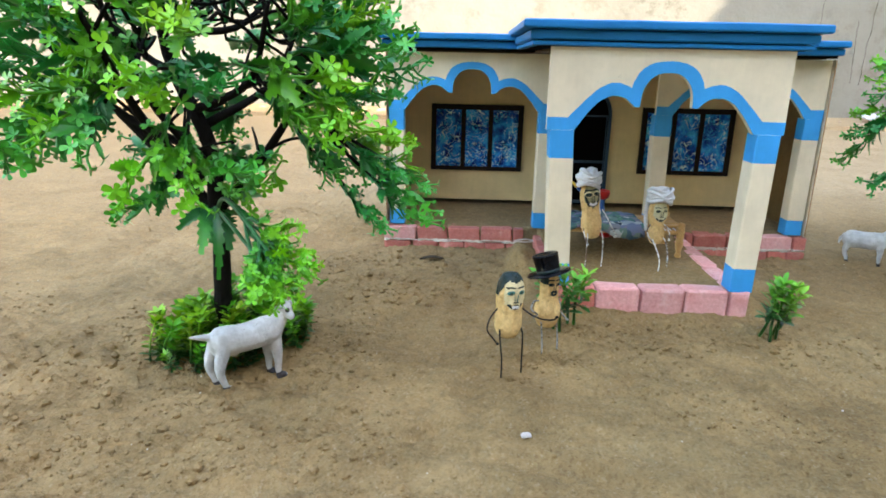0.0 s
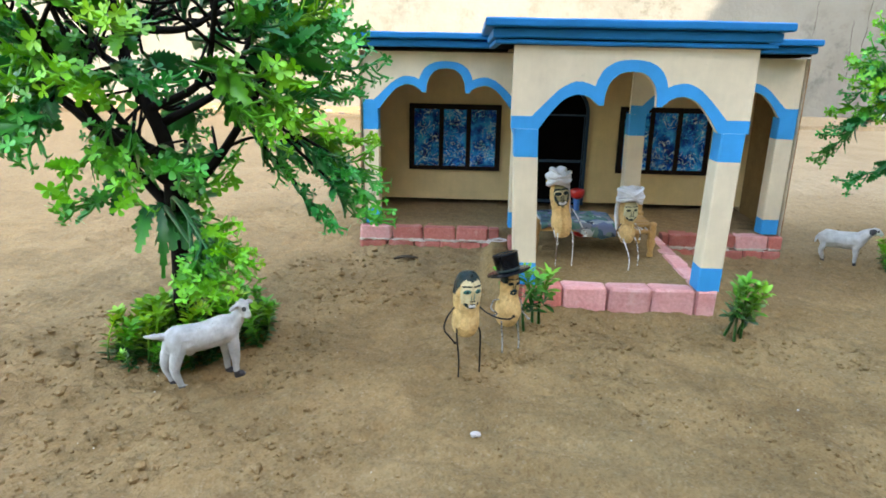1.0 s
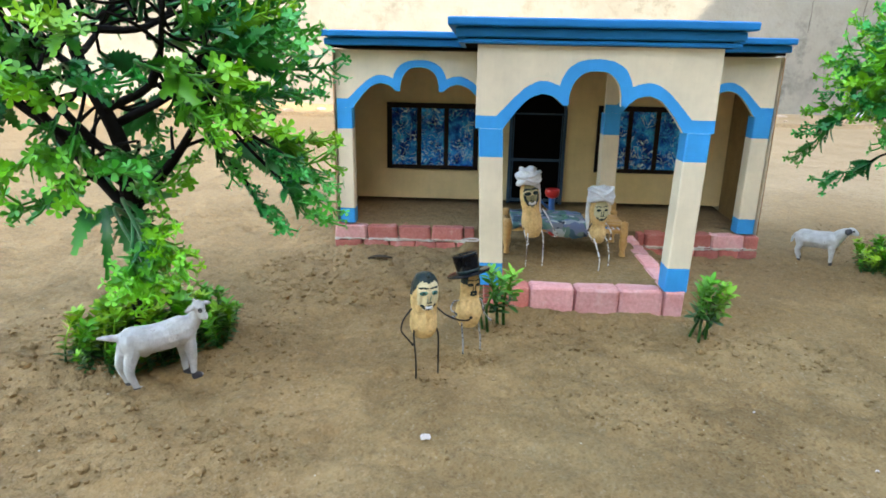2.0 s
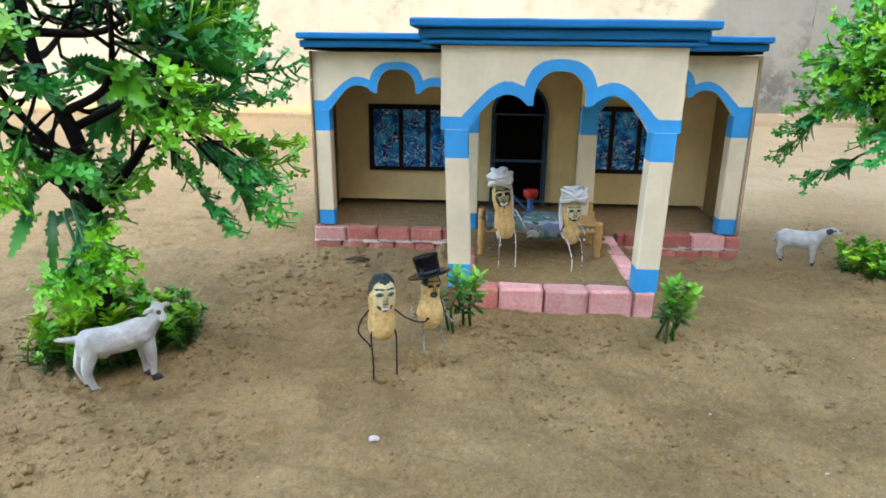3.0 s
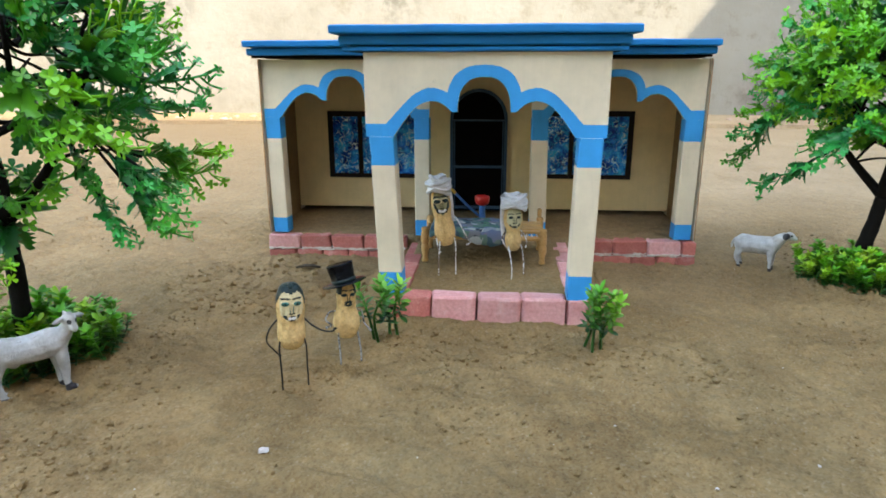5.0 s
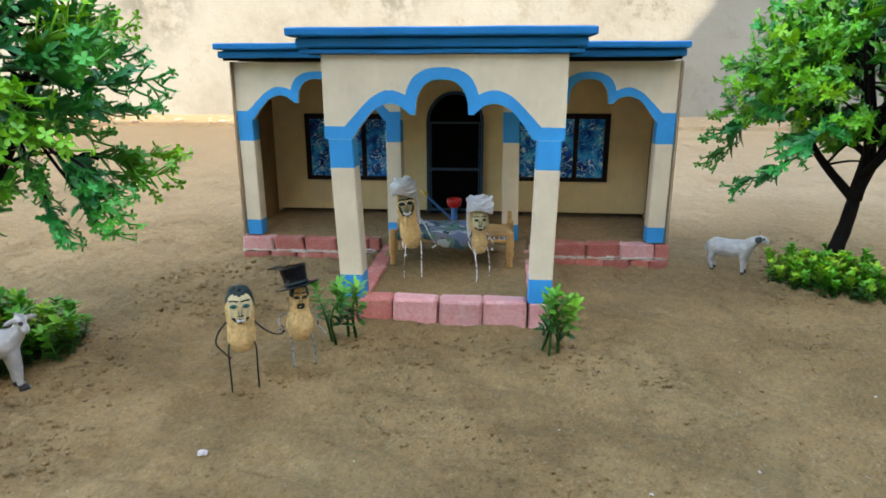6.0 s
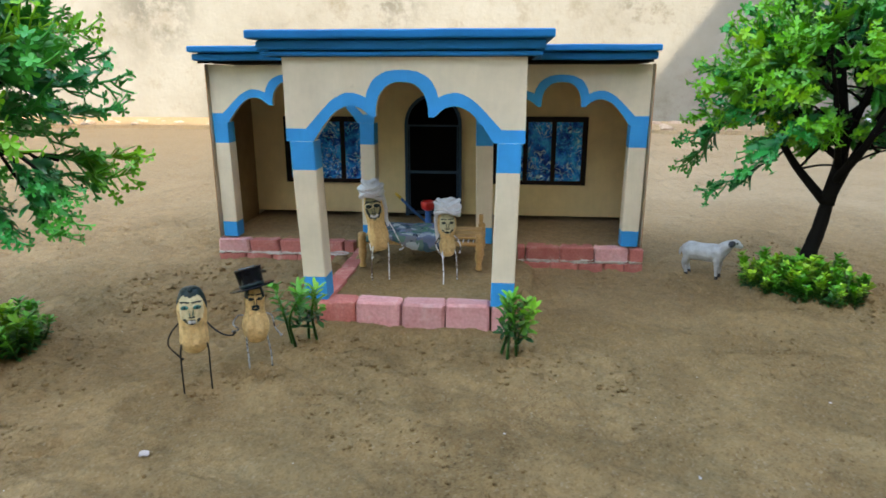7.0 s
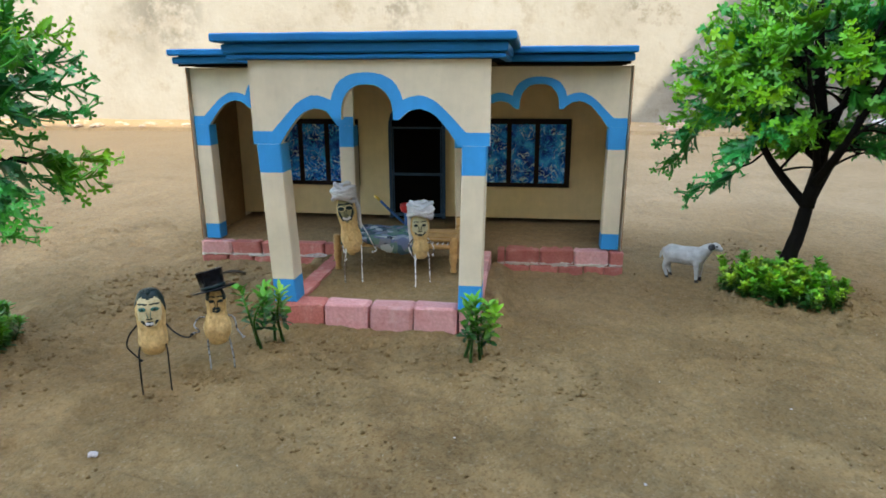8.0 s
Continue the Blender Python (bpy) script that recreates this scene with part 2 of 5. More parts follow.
BRICK = smeared(surface("pink_brick", (0.45, 0.120, 0.100), (0.56, 0.205, 0.175), 0.8, 60, 420, 0.0010, 0.25, ((0.60, 0.33, 0.29), 60, 0.56, 0.74), 0.18, True), 0.42)
BRICKPINK = smeared(surface("chalky_pink_brick", (0.60, 0.245, 0.235), (0.70, 0.385, 0.375), 0.85, 45, 300, 0.0005, 0.2, ((0.74, 0.50, 0.49), 50, 0.55, 0.80), 0.13, True), 0.40)
MORTAR = surface("white_mortar", (0.55, 0.50, 0.44), (0.75, 0.71, 0.66), 0.9, 90, 500, 0.0008, 0.2)
BARK = surface("black_plastic_bark", (0.004, 0.0035, 0.003), (0.009, 0.007, 0.006), 0.85, 120, 500, 0.0010, 0.10)
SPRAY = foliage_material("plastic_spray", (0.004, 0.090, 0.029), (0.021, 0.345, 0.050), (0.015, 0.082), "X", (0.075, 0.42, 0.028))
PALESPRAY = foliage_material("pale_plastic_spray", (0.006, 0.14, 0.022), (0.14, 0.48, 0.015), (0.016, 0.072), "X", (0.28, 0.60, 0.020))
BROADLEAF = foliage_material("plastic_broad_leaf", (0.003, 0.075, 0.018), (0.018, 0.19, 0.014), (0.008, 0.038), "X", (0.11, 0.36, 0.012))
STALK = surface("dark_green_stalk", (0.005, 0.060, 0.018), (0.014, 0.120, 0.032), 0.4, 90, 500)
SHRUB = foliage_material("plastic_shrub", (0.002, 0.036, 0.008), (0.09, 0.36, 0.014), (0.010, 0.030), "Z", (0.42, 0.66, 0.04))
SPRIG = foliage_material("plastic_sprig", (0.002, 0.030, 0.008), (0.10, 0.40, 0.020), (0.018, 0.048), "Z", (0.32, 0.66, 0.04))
NUT = surface("peanut_shell", (0.53, 0.325, 0.130), (0.76, 0.52, 0.240), 0.75, 130, 380, 0.0020, 0.25, ((0.40, 0.25, 0.11), 200, 0.58, 0.74))
INK = surface("dark_green_paint", (0.003, 0.010, 0.011), (0.008, 0.024, 0.024), 0.4, 200, 700, spec=0.25)
TEAL = surface("teal_paint", (0.02, 0.10, 0.09), (0.05, 0.20, 0.17), 0.45, 200, 700)
DARKFACE = surface("dark_face_paint", (0.14, 0.13, 0.065), (0.34, 0.31, 0.17), 0.6, 260, 800)
GREYWIRE = surface("grey_coated_wire", (0.20, 0.19, 0.19), (0.38, 0.37, 0.37), 0.5, 200, 800, spots=((0.03, 0.025, 0.025), 150, 0.50, 0.56))
PALEFACE = surface("white_face_paint", (0.52, 0.41, 0.22), (0.68, 0.57, 0.36), 0.6, 160, 700)
FACE = surface("pale_face_paint", (0.48, 0.42, 0.24), (0.60, 0.56, 0.36), 0.6, 200, 700)
WHITE = surface("white_cotton", (0.55, 0.53, 0.55), (0.72, 0.71, 0.72), 0.9, 150, 900, 0.0006, 0.15)
BLACKGLOSS = surface("black_gloss", (0.002, 0.002, 0.003), (0.004, 0.004, 0.006), 0.10, 90, 220, 0.0005, 0.14)
WIRE = surface("black_wire", (0.006, 0.005, 0.005), (0.014, 0.012, 0.010), 0.5, 200, 800, spec=0.15)
WHITEWIRE = surface("white_coated_wire", (0.55, 0.53, 0.50), (0.78, 0.76, 0.74), 0.5, 200, 800, spots=((0.10, 0.055, 0.04), 160, 0.50, 0.56))
WOOD = surface("honey_wood", (0.34, 0.17, 0.055), (0.55, 0.33, 0.13), 0.5, 90, 420, 0.0005)
QUILT = quilt_material()
REDPLASTIC = surface("red_plastic", (0.40, 0.012, 0.012), (0.55, 0.025, 0.02), 0.3, 90, 500)
BLUEPLASTIC = surface("blue_plastic", (0.02, 0.08, 0.26), (0.04, 0.14, 0.38), 0.35, 90, 500)
YELLOW = surface("yellow_plastic", (0.55, 0.32, 0.03), (0.68, 0.42, 0.05), 0.4, 90, 500)
CHALK = surface("white_chip", (0.52, 0.41, 0.38), (0.74, 0.66, 0.63), 0.8, 200, 800, 0.0006)
RUBBLE = surface("brick_rubble", (0.36, 0.22, 0.15), (0.56, 0.44, 0.34), 0.95, 9, 90, 0.002, 0.1, world_space=True)
GRIT = surface("pale_grit", (0.40, 0.34, 0.27), (0.62, 0.55, 0.46), 0.9, 9, 90, 0.0005, 0.1, world_space=True)
CRACK = surface("dark_crack", (0.050, 0.043, 0.036), (0.090, 0.078, 0.064), 0.95, 12, 90, 0.001, 0.1, world_space=True)
DRY = surface("dry_leaf", (0.03, 0.02, 0.012), (0.08, 0.05, 0.03), 0.8, 200, 800)
GOAT = figurine_material("goat_paint", [((0.0232, -0.0022, 0), 0.0052, (0.03, 0.025, 0.03)), ((0.0190, 0.0066, 0), 0.0050, (0.03, 0.025, 0.03)), ((-0.019, -0.0065, 0), 0.0045, (0.03, 0.025, 0.03)), ((-0.023, 0.0065, 0), 0.0045, (0.03, 0.025, 0.03)), ((0.0296, -0.0065, 0.0495), 0.0017, (0.06, 0.06, 0.065)), ((0.0345, -0.0037, 0.0495), 0.0017, (0.06, 0.06, 0.065)), ((0.0342, -0.0095, 0.0410), 0.0016, (0.16, 0.13, 0.13))])
SHEEP = figurine_material("sheep_paint", [((0.0205, -0.0065, 0), 0.0050, (0.03, 0.025, 0.025)), ((0.0205, 0.0065, 0), 0.0050, (0.03, 0.025, 0.025)), ((-0.019, -0.0065, 0), 0.0045, (0.03, 0.025, 0.025)), ((-0.019, 0.0065, 0), 0.0045, (0.03, 0.025, 0.025)), ((0.0345, -0.0055, 0.0455), 0.0045, (0.04, 0.04, 0.05)), ((0.0345, 0.0055, 0.0455), 0.0045, (0.04, 0.04, 0.05)), ((0.0405, -0.004, 0.0465), 0.0014, (0.02, 0.02, 0.02)), ((0.0405, 0.004, 0.0465), 0.0014, (0.02, 0.02, 0.02))])

# ---- mesh helpers ----


def mesh_of(bm, name, mats, smooth=False):
    bmesh.ops.recalc_face_normals(bm, faces=bm.faces)
    me = bpy.data.meshes.new(name)
    for f in bm.faces:
        f.smooth = smooth
    bm.to_mesh(me)
    bm.free()
    for m in mats if isinstance(mats, (list, tuple)) else (mats,):
        me.materials.append(m)
    return me


def part(name, bm, mats, parent, label="", smooth=False):
    ob = new(name, mesh_of(bm, name, mats, smooth) if isinstance(bm, bmesh.types.BMesh) else bm)
    ob.parent = parent
    if label:
        tagged(ob, label)
    return ob


def thing(name, label, category, group="", kind="", at=None, data=None):
    ob = new(name, data)
    if at is not None:
        ob.matrix_basis = at
    return tagged(ob, label, category, group, kind)


def box(bm, x0, x1, y0, y1, z0, z1, bevel=0.0, mat=0):
    b = bmesh.new()
    bmesh.ops.create_cube(b, size=1, matrix=Matrix.LocRotScale(((x0 + x1) / 2, (y0 + y1) / 2, (z0 + z1) / 2), None, (x1 - x0, y1 - y0, z1 - z0)))
    if bevel:
        bmesh.ops.bevel(b, geom=b.edges[:], offset=bevel, segments=2, affect="EDGES", profile=0.5)
    join(bm, b, mat)


def join(bm, b, mat=0, m=None):
    if m is not None:
        bmesh.ops.transform(b, matrix=m, verts=b.verts)
    verts = {v: bm.verts.new(v.co) for v in b.verts}
    for f in b.faces:
        g = bm.faces.new([verts[v] for v in f.verts])
        g.material_index, g.smooth = mat, f.smooth
    b.free()


def tube(bm, pts, radii, sides=8, mat=0, cap=True):
    pts = [Vector(p) for p in pts]
    rings, side = [], None
    for i, p in enumerate(pts):
        d = (pts[min(i + 1, len(pts) - 1)] - pts[max(i - 1, 0)]).normalized()
        if side is None:
            side = d.orthogonal().normalized()
        side = (side - d * side.dot(d)).normalized()
        up = d.cross(side)
        r = radii[i] if isinstance(radii, (list, tuple)) else radii
        rings.append([bm.verts.new(p + (side * math.cos(a) + up * math.sin(a)) * r) for a in (math.tau * k / sides for k in range(sides))])
    for a, b in zip(rings, rings[1:]):
        for k in range(sides):
            bm.faces.new((a[k], a[(k + 1) % sides], b[(k + 1) % sides], b[k])).material_index = mat
    if cap:
        bm.faces.new(rings[0][::-1]).material_index = mat
        bm.faces.new(rings[-1]).material_index = mat


def curve_points(pts, n=8):
    """Points of a smooth curve through pts."""
    pts = [Vector(p) for p in pts]
    ext = [2 * pts[0] - pts[1], *pts, 2 * pts[-1] - pts[-2]]
    out = []
    for a, b, c, d in zip(ext, ext[1:], ext[2:], ext[3:]):
        for k in range(n):
            t = k / n
            out.append(0.5 * ((2 * b) + (c - a) * t + (2 * a - 5 * b + 4 * c - d) * t * t + (3 * b - a - 3 * c + d) * t ** 3))
    return out + [pts[-1]]


def ball(bm, centre, radii, turn=None, mat=0, u=14, v=9):
    b = bmesh.new()
    bmesh.ops.create_uvsphere(b, u_segments=u, v_segments=v, radius=1)
    join(bm, b, mat, Matrix.Translation(centre) @ (turn or Matrix.Identity(4)) @ Matrix.Diagonal((*radii, 1)))


def lathe(bm, profile, sides=20, m=None, mat=0, ripple=None):
    """A turned body from (radius, height) pairs; ripple(angle, height) scales the radius."""
    b = bmesh.new()
    rings = []
    for r, z in profile:
        rings.append([b.verts.new((r * math.cos(a) * (ripple(a, z) if ripple else 1), r * math.sin(a) * (ripple(a, z) if ripple else 1), z)) for a in (math.tau * k / sides for k in range(sides))])
    for p, q in zip(rings, rings[1:]):
        for k in range(sides):
            b.faces.new((p[k], p[(k + 1) % sides], q[(k + 1) % sides], q[k]))
    b.faces.new(rings[0][::-1])
    b.faces.new(rings[-1])
    join(bm, b, mat, m)


def plate(bm, outline, y0, y1, mat=0):
    """A flat board cut to an outline of (x, z) points, from y0 to y1."""
    b = bmesh.new()
    front = [b.verts.new((x, y0, z)) for x, z in outline]
    back = [b.verts.new((x, y1, z)) for x, z in outline]
    b.faces.new(front)
    b.faces.new(back[::-1])
    for k in range(len(front)):
        b.faces.new((front[k - 1], front[k], back[k], back[k - 1]))
    bmesh.ops.triangulate(b, faces=[f for f in b.faces if len(f.verts) > 4])
    join(bm, b, mat)


def strip(bm, low, high, y0, y1, mat=0):
    """A flat board between two lines of as many (x, z) points, from y0 to y1."""
    lines = [[bm.verts.new((x, y, z)) for x, z in line] for line in (low, high) for y in (y0, y1)]
    lf, lb, hf, hb = lines
    for k in range(len(low) - 1):
        for a, b in ((lf, hf), (hf, hb), (hb, lb), (lb, lf)):
            bm.faces.new((a[k], a[k + 1], b[k + 1], b[k])).material_index = mat
    for k in (0, -1):
        bm.faces.new((lf[k], hf[k], hb[k], lb[k])).material_index = mat


def soil_height(x, y):
    """The lie of the sand: gentle swells, scuffs, and soil heaped round the planted things."""
    p = Vector((x, y, 0))
    h = 0.0035 * noise.noise(p * 7) + 0.0022 * noise.noise(p * 24 + Vector((3, 1, 5))) + 0.0013 * noise.noise(p * 52) + 0.0010 * noise.noise(p * 95)
    rough = max(0.0, noise.noise(p * 11 + Vector((7, 2, 1))) + 0.25)
    rough *= 1.0 + max(0.0, 0.9 - 2.2 * abs(x + 0.2))
    h += 0.0036 * rough * abs(noise.noise(p * 130 + Vector((1, 9, 4)))) + 0.0010 * noise.noise(p * 230)
    h -= 0.0035 * max(0.0, noise.noise(p * 42 + Vector((5, 5, 2))) - 0.42)
    # trodden patches with sharp little pits and ridges
    trod = min(1.0, max(0.0, 2.2 * noise.noise(p * 4.5 + Vector((2, 8, 3))) + 0.35))
    pit = noise.noise(p * 62 + Vector((4, 1, 9)))
    h -= trod * (0.0085 * max(0.0, pit - 0.24) - 0.0040 * max(0.0, -pit - 0.30))
    # softly trodden swells with steep little edges
    swell = noise.noise(Vector((x * 26, y * 34, 8)) + 0.5 * noise.noise_vector(p * 20))
    h += 0.0016 * math.tanh(5 * swell) * min(1.0, max(0.0, 1.4 - 2.2 * x))
    # a scuff in the near sand and a worn hollow behind the tree
    u, v = 0.80 * (x - 0.013) + 0.60 * (y - 0.359), -0.60 * (x - 0.013) + 0.80 * (y - 0.359)
    h -= 0.0040 * math.exp(-(u / 0.016) ** 2 - (v / 0.004) ** 2)
    h += 0.0020 * math.exp(-((u - 0.002) / 0.018) ** 2 - ((v - 0.009) / 0.006) ** 2)
    h -= 0.020 * math.exp(-(((x + 0.50) / 0.10) ** 2 + ((y - 1.22) / 0.09) ** 2) ** 2)
    for cx, cy, rx, ry in ((0.603, 0.690, 0.080, 0.040), (0.285, 0.540, 0.026, 0.022), (0.103, 0.468, 0.026, 0.012), (-0.110, 0.415, 0.040, 0.022)):
        q = ((x - cx) / rx) ** 2 + ((y - cy) / ry) ** 2
        if q < 3:
            h += 0.0065 * math.exp(-q * q) * noise.noise(p * 115 + Vector((6, 2, 2)))
    for cx, cy, rx, ry, up in ((-0.148, 0.495, 0.075, 0.045, 0.006), (-0.116, 0.422, 0.050, 0.028, -0.0050), (0.605, 0.720, 0.085, 0.06, 0.009), (0.103, 0.478, 0.016, 0.014, 0.0025), (0.286, 0.53, 0.03, 0.02, 0.003), (0.125, 0.535, 0.03, 0.02, 0.002), (0.205, 0.562, 0.105, 0.015, 0.0060), (0.300, 0.68, 0.018, 0.100, 0.017), (0.103, 0.69, 0.018, 0.085, 0.018)):
        q = ((x - cx) / rx) ** 2 + ((y - cy) / ry) ** 2
        h += up * math.exp(-q * q) * (1 + 0.5 * noise.noise(p * 60))
    return h


# ---- ground and walls ----


def steps(near, far, step, reach):
    mid = np.arange(near, far, step)
    tail = [step]
    while sum(tail) < reach:
        tail.append(tail[-1] * 1.09)
    tail = np.cumsum(tail)
    return np.concatenate([(near - tail)[::-1], mid, mid[-1] + tail])


def ground():
    xs, ys = steps(-0.36, 0.80, 0.0022, 60), steps(0.26, 0.92, 0.0022, 60)
    verts = []
    for y in ys:
        for x in xs:
            near = -1.5 < x < 2.2 and -0.5 < y < 2.9
            verts.append((x, y, soil_height(x, y) if near else 0.0))
    w = len(xs)
    faces = [(j * w + i, j * w + i + 1, (j + 1) * w + i + 1, (j + 1) * w + i) for j in range(len(ys) - 1) for i in range(w - 1)]
    me = bpy.data.meshes.new("ground")
    me.from_pydata(verts, [], faces)
    me.polygons.foreach_set("use_smooth", [True] * len(faces))
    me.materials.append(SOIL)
    return thing("ground", "dry sandy brown soil, scuffed and lumpy", "ground", kind="structure", data=me)


def slab(name, label, x0, x1, y0, y1, z0, z1, mat, category="wall"):
    bm = bmesh.new()
    box(bm, x0, x1, y0, y1, z0, z1)
    return thing(name, label, category, kind="structure", data=mesh_of(bm, name, mat))


ground()
WALL_Y = 2.9
ROOF_SOUTH, ROOF_EDGE, ROOF_Z = -7.74, -3.44, 5.35
WALL_NORTH = slab("wall_north", "sunlit cream plastered yard wall with grey stains", -9, 9, WALL_Y, WALL_Y + 0.25, -0.05, 2.4, PLASTER)
# south and east walls are unseen, added to limit light from behind and right
slab("wall_south", "plain plastered wall out of view, added to close the yard behind", -9, 9, -8.0, -7.75, -0.05, 5.45, PLASTER)
slab("wall_east", "plain plastered wall out of view, added to cut light from the right", 4.60, 4.85, -7.74, WALL_Y - 0.002, -0.05, 3.0, PLASTER)
# unseen roof, added to keep the sun and part of the sky off the yard
slab("ceiling_1", "plain concrete roof out of view, added to shade the near yard", 0.17, 9, ROOF_SOUTH, ROOF_EDGE, ROOF_Z, ROOF_Z + 0.12, CONCRETE, "roof")


def roof_wing():
    # unseen wing, added so that its edge throws the slanting shade on the wall
    bm = bmesh.new()
    low = [bm.verts.new((x, y, ROOF_Z)) for x, y in ((4.230, ROOF_EDGE + 0.0004), (9, ROOF_EDGE + 0.0004), (9, -1.5), (4.390, -1.5))]
    high = [bm.verts.new((v.co.x, v.co.y, ROOF_Z + 0.12)) for v in low]
    bm.faces.new(low[::-1])
    bm.faces.new(high)
    for k in range(4):
        bm.faces.new((low[k - 1], low[k], high[k], high[k - 1]))
    thing("ceiling_2", "plain concrete roof out of view, added to shade the wall's right side", "roof", kind="structure", data=mesh_of(bm, "ceiling_2", CONCRETE))


roof_wing()


def ledge():
    """A worn raised strip of earth and plaster along the foot of the yard wall."""
    xs = np.linspace(-5, 5, 260)
    verts, faces = [], []
    for x in xs:
        p = Vector((x, 0, 0))
        front = 2.56 + 0.05 * noise.noise(p * 1.3) + 0.02 * noise.noise(p * 7)
        up = 0.016 + 0.006 * noise.noise(p * 5)
        verts += [(x, front, -0.02), (x, front + 0.012, up * 0.9), (x, front + 0.05, up), (x, 2.75, up + 0.004 * noise.noise(p * 11)), (x, WALL_Y + 0.01, up + 0.010)]
    for k in range(len(xs) - 1):
        for j in range(4):
            a = k * 5 + j
            faces.append((a, a + 5, a + 6, a + 1))
    me = bpy.data.meshes.new("ledge")
    me.from_pydata(verts, [], faces)
    me.materials.append(SOIL)
    thing("trim", "worn earthen ledge along the foot of the wall", "ledge", kind="structure", data=me)


ledge()

# ---- the toy house ----
FRONT, BACK, INNER = 0.571, 0.773, 0.890
HOUSE_L, HOUSE_R = -0.0615, 0.4385
SPRING = 0.1665
INNER_CURVE = [[(0.0755, 0), (0.066, 0.0135), (0.056, 0.0245), (0.047, 0.0288), (0.0415, 0.0293), (0.034, 0.0270), (0.0262, 0.0205)], [(0.0218, 0.0206), (0.0212, 0.030), (0.0185, 0.0385), (0.013, 0.0450), (0.007, 0.0480), (0, 0.0487)]]
OUTER_CURVE = [[(0.0815, 0.0110), (0.071, 0.0225), (0.060, 0.0338), (0.050, 0.0398), (0.043, 0.0411), (0.036, 0.0398), (0.0300, 0.0372)], [(0.0285, 0.0430), (0.0235, 0.0515), (0.015, 0.0572), (0.007, 0.0592), (0, 0.0597)]]


def arch_line(parts_of, centre, su, sw):
    """The whole line of a three-lobed arch from left to right, always with as many points."""
    half = []
    for run in parts_of:
        fine = curve_points([(u, w, 0) for u, w in run], 12)
        half += [fine[round(k * (len(fine) - 1) / 30)] for k in range(31)]
    half = [(p.x * su, SPRING + p.y * sw) for p in half]
    return [(centre - u, z) for u, z in half] + [(centre + u, z) for u, z in half[-2::-1]]


def arch_front(house, centre, x0, x1, y, top, su, sw, thick, wobble):
    """A cut-out board with a painted border along its arch."""
    inner, outer = arch_line(INNER_CURVE, centre, su, sw), arch_line(OUTER_CURVE, centre, su, sw * (0.975 if sw > 0.99 else 0.955))
    keep = [k for k in range(len(inner)) if x0 < inner[k][0] < x1]
    inner, outer = [inner[k] for k in keep], [outer[k] for k in keep]
    rng = random.Random(wobble)
    outer = [(min(max(x, x0), x1), z + rng.uniform(-1, 1) * 0.00018) for x, z in outer]
    band = 0.0107 * sw
    if inner[0][0] > x0 + 0.002:
        inner, outer = [(x0, SPRING)] + inner, [(x0, SPRING + band)] + outer
    if inner[-1][0] < x1 - 0.002:
        inner, outer = inner + [(x1, SPRING)], outer + [(x1, SPRING + band)]
    bm = bmesh.new()
    strip(bm, inner, [(x, top) for x, z in inner], y, y + thick)
    panel = part("arch_panel", bm, CREAM, house, "cream painted panel cut with three lobes")
    bm = bmesh.new()
    strip(bm, inner, outer, y - 0.0006, y - 0.0001)
    part("arch_border", bm, BLUE, panel, "blue painted border")


def pillar(house, x0, x1, y, z0, lean, depth=0.0205):
    """A square post with blue bands at its foot and head; lean is how far its foot stands off."""
    bm = bmesh.new()
    levels = [z0, 0.0475, 0.1425, SPRING]
    rows = []
    for z in levels:
        off = lean * (SPRING - z) / (SPRING - z0)
        c = 0.0009
        w0, w1 = x0 + off, x1 + off
        rows.append([bm.verts.new(p) for p in ((w0 + c, y, z), (w1 - c, y, z), (w1, y + c, z), (w1, y + depth, z), (w0, y + depth, z), (w0, y + c, z))])
    for k, (a, b) in enumerate(zip(rows, rows[1:])):
        for i in range(6):
            bm.faces.new((a[i], a[(i + 1) % 6], b[(i + 1) % 6], b[i])).material_index = 1 if k != 1 else 0
    bm.faces.new(rows[0][::-1])
    bm.faces.new(rows[-1])
    part("pillar", bm, [CREAM, BLUE], house, "cream square post with blue head and foot")


def roof_layer(bm, grow, z0, z1, flare, porch):
    """One layer of the stepped cornice over the porch or over the lower wings, with a rounded nose."""
    def ring(g, z):
        w = grow * 0.35 + (g - grow)
        if porch:
            pts = [(0.0752 - g, 0.557 - g), (0.3200 + g, 0.557 - g), (0.3200 + g, 0.776), (0.0752 - g, 0.776)]
        else:
            z -= 0.0044
            pts = [(-0.0705 - w, 0.746 - g), (0.4395 + w, 0.746 - g), (0.4395 + w, 1.02), (-0.0705 - w, 1.02)]
        fine = []
        for (xa, ya), (xb, yb) in zip(pts, pts[1:] + pts[:1]):
            n = 16
            fine += [(xa + (xb - xa) * k / n, ya + (yb - ya) * k / n) for k in range(n)]
        out = []
        for x, y in fine:
            p = Vector((x * 24, y * 24, z0 * 90))
            out.append(bm.verts.new((x + 0.0004 * noise.noise(p), y + 0.0006 * noise.noise(p + Vector((9, 0, 0))), z + 0.0006 * noise.noise(p + Vector((0, 9, 0))))))
        return out
    t = z1 - z0
    rows = [ring(grow - flare * 0.7, z0), ring(grow - flare * 0.12, z0 + 0.10 * t), ring(grow, z0 + 0.24 * t), ring(grow, z0 + 0.82 * t), ring(grow - 0.0006, z0 + 0.94 * t), ring(grow - 0.0018, z1)]
    for a, b in zip(rows, rows[1:]):
        for k in range(len(a)):
            bm.faces.new((a[k - 1], a[k], b[k], b[k - 1]))
    bmesh.ops.triangulate(bm, faces=[bm.faces.new(rows[0][::-1]), bm.faces.new(rows[-1])])


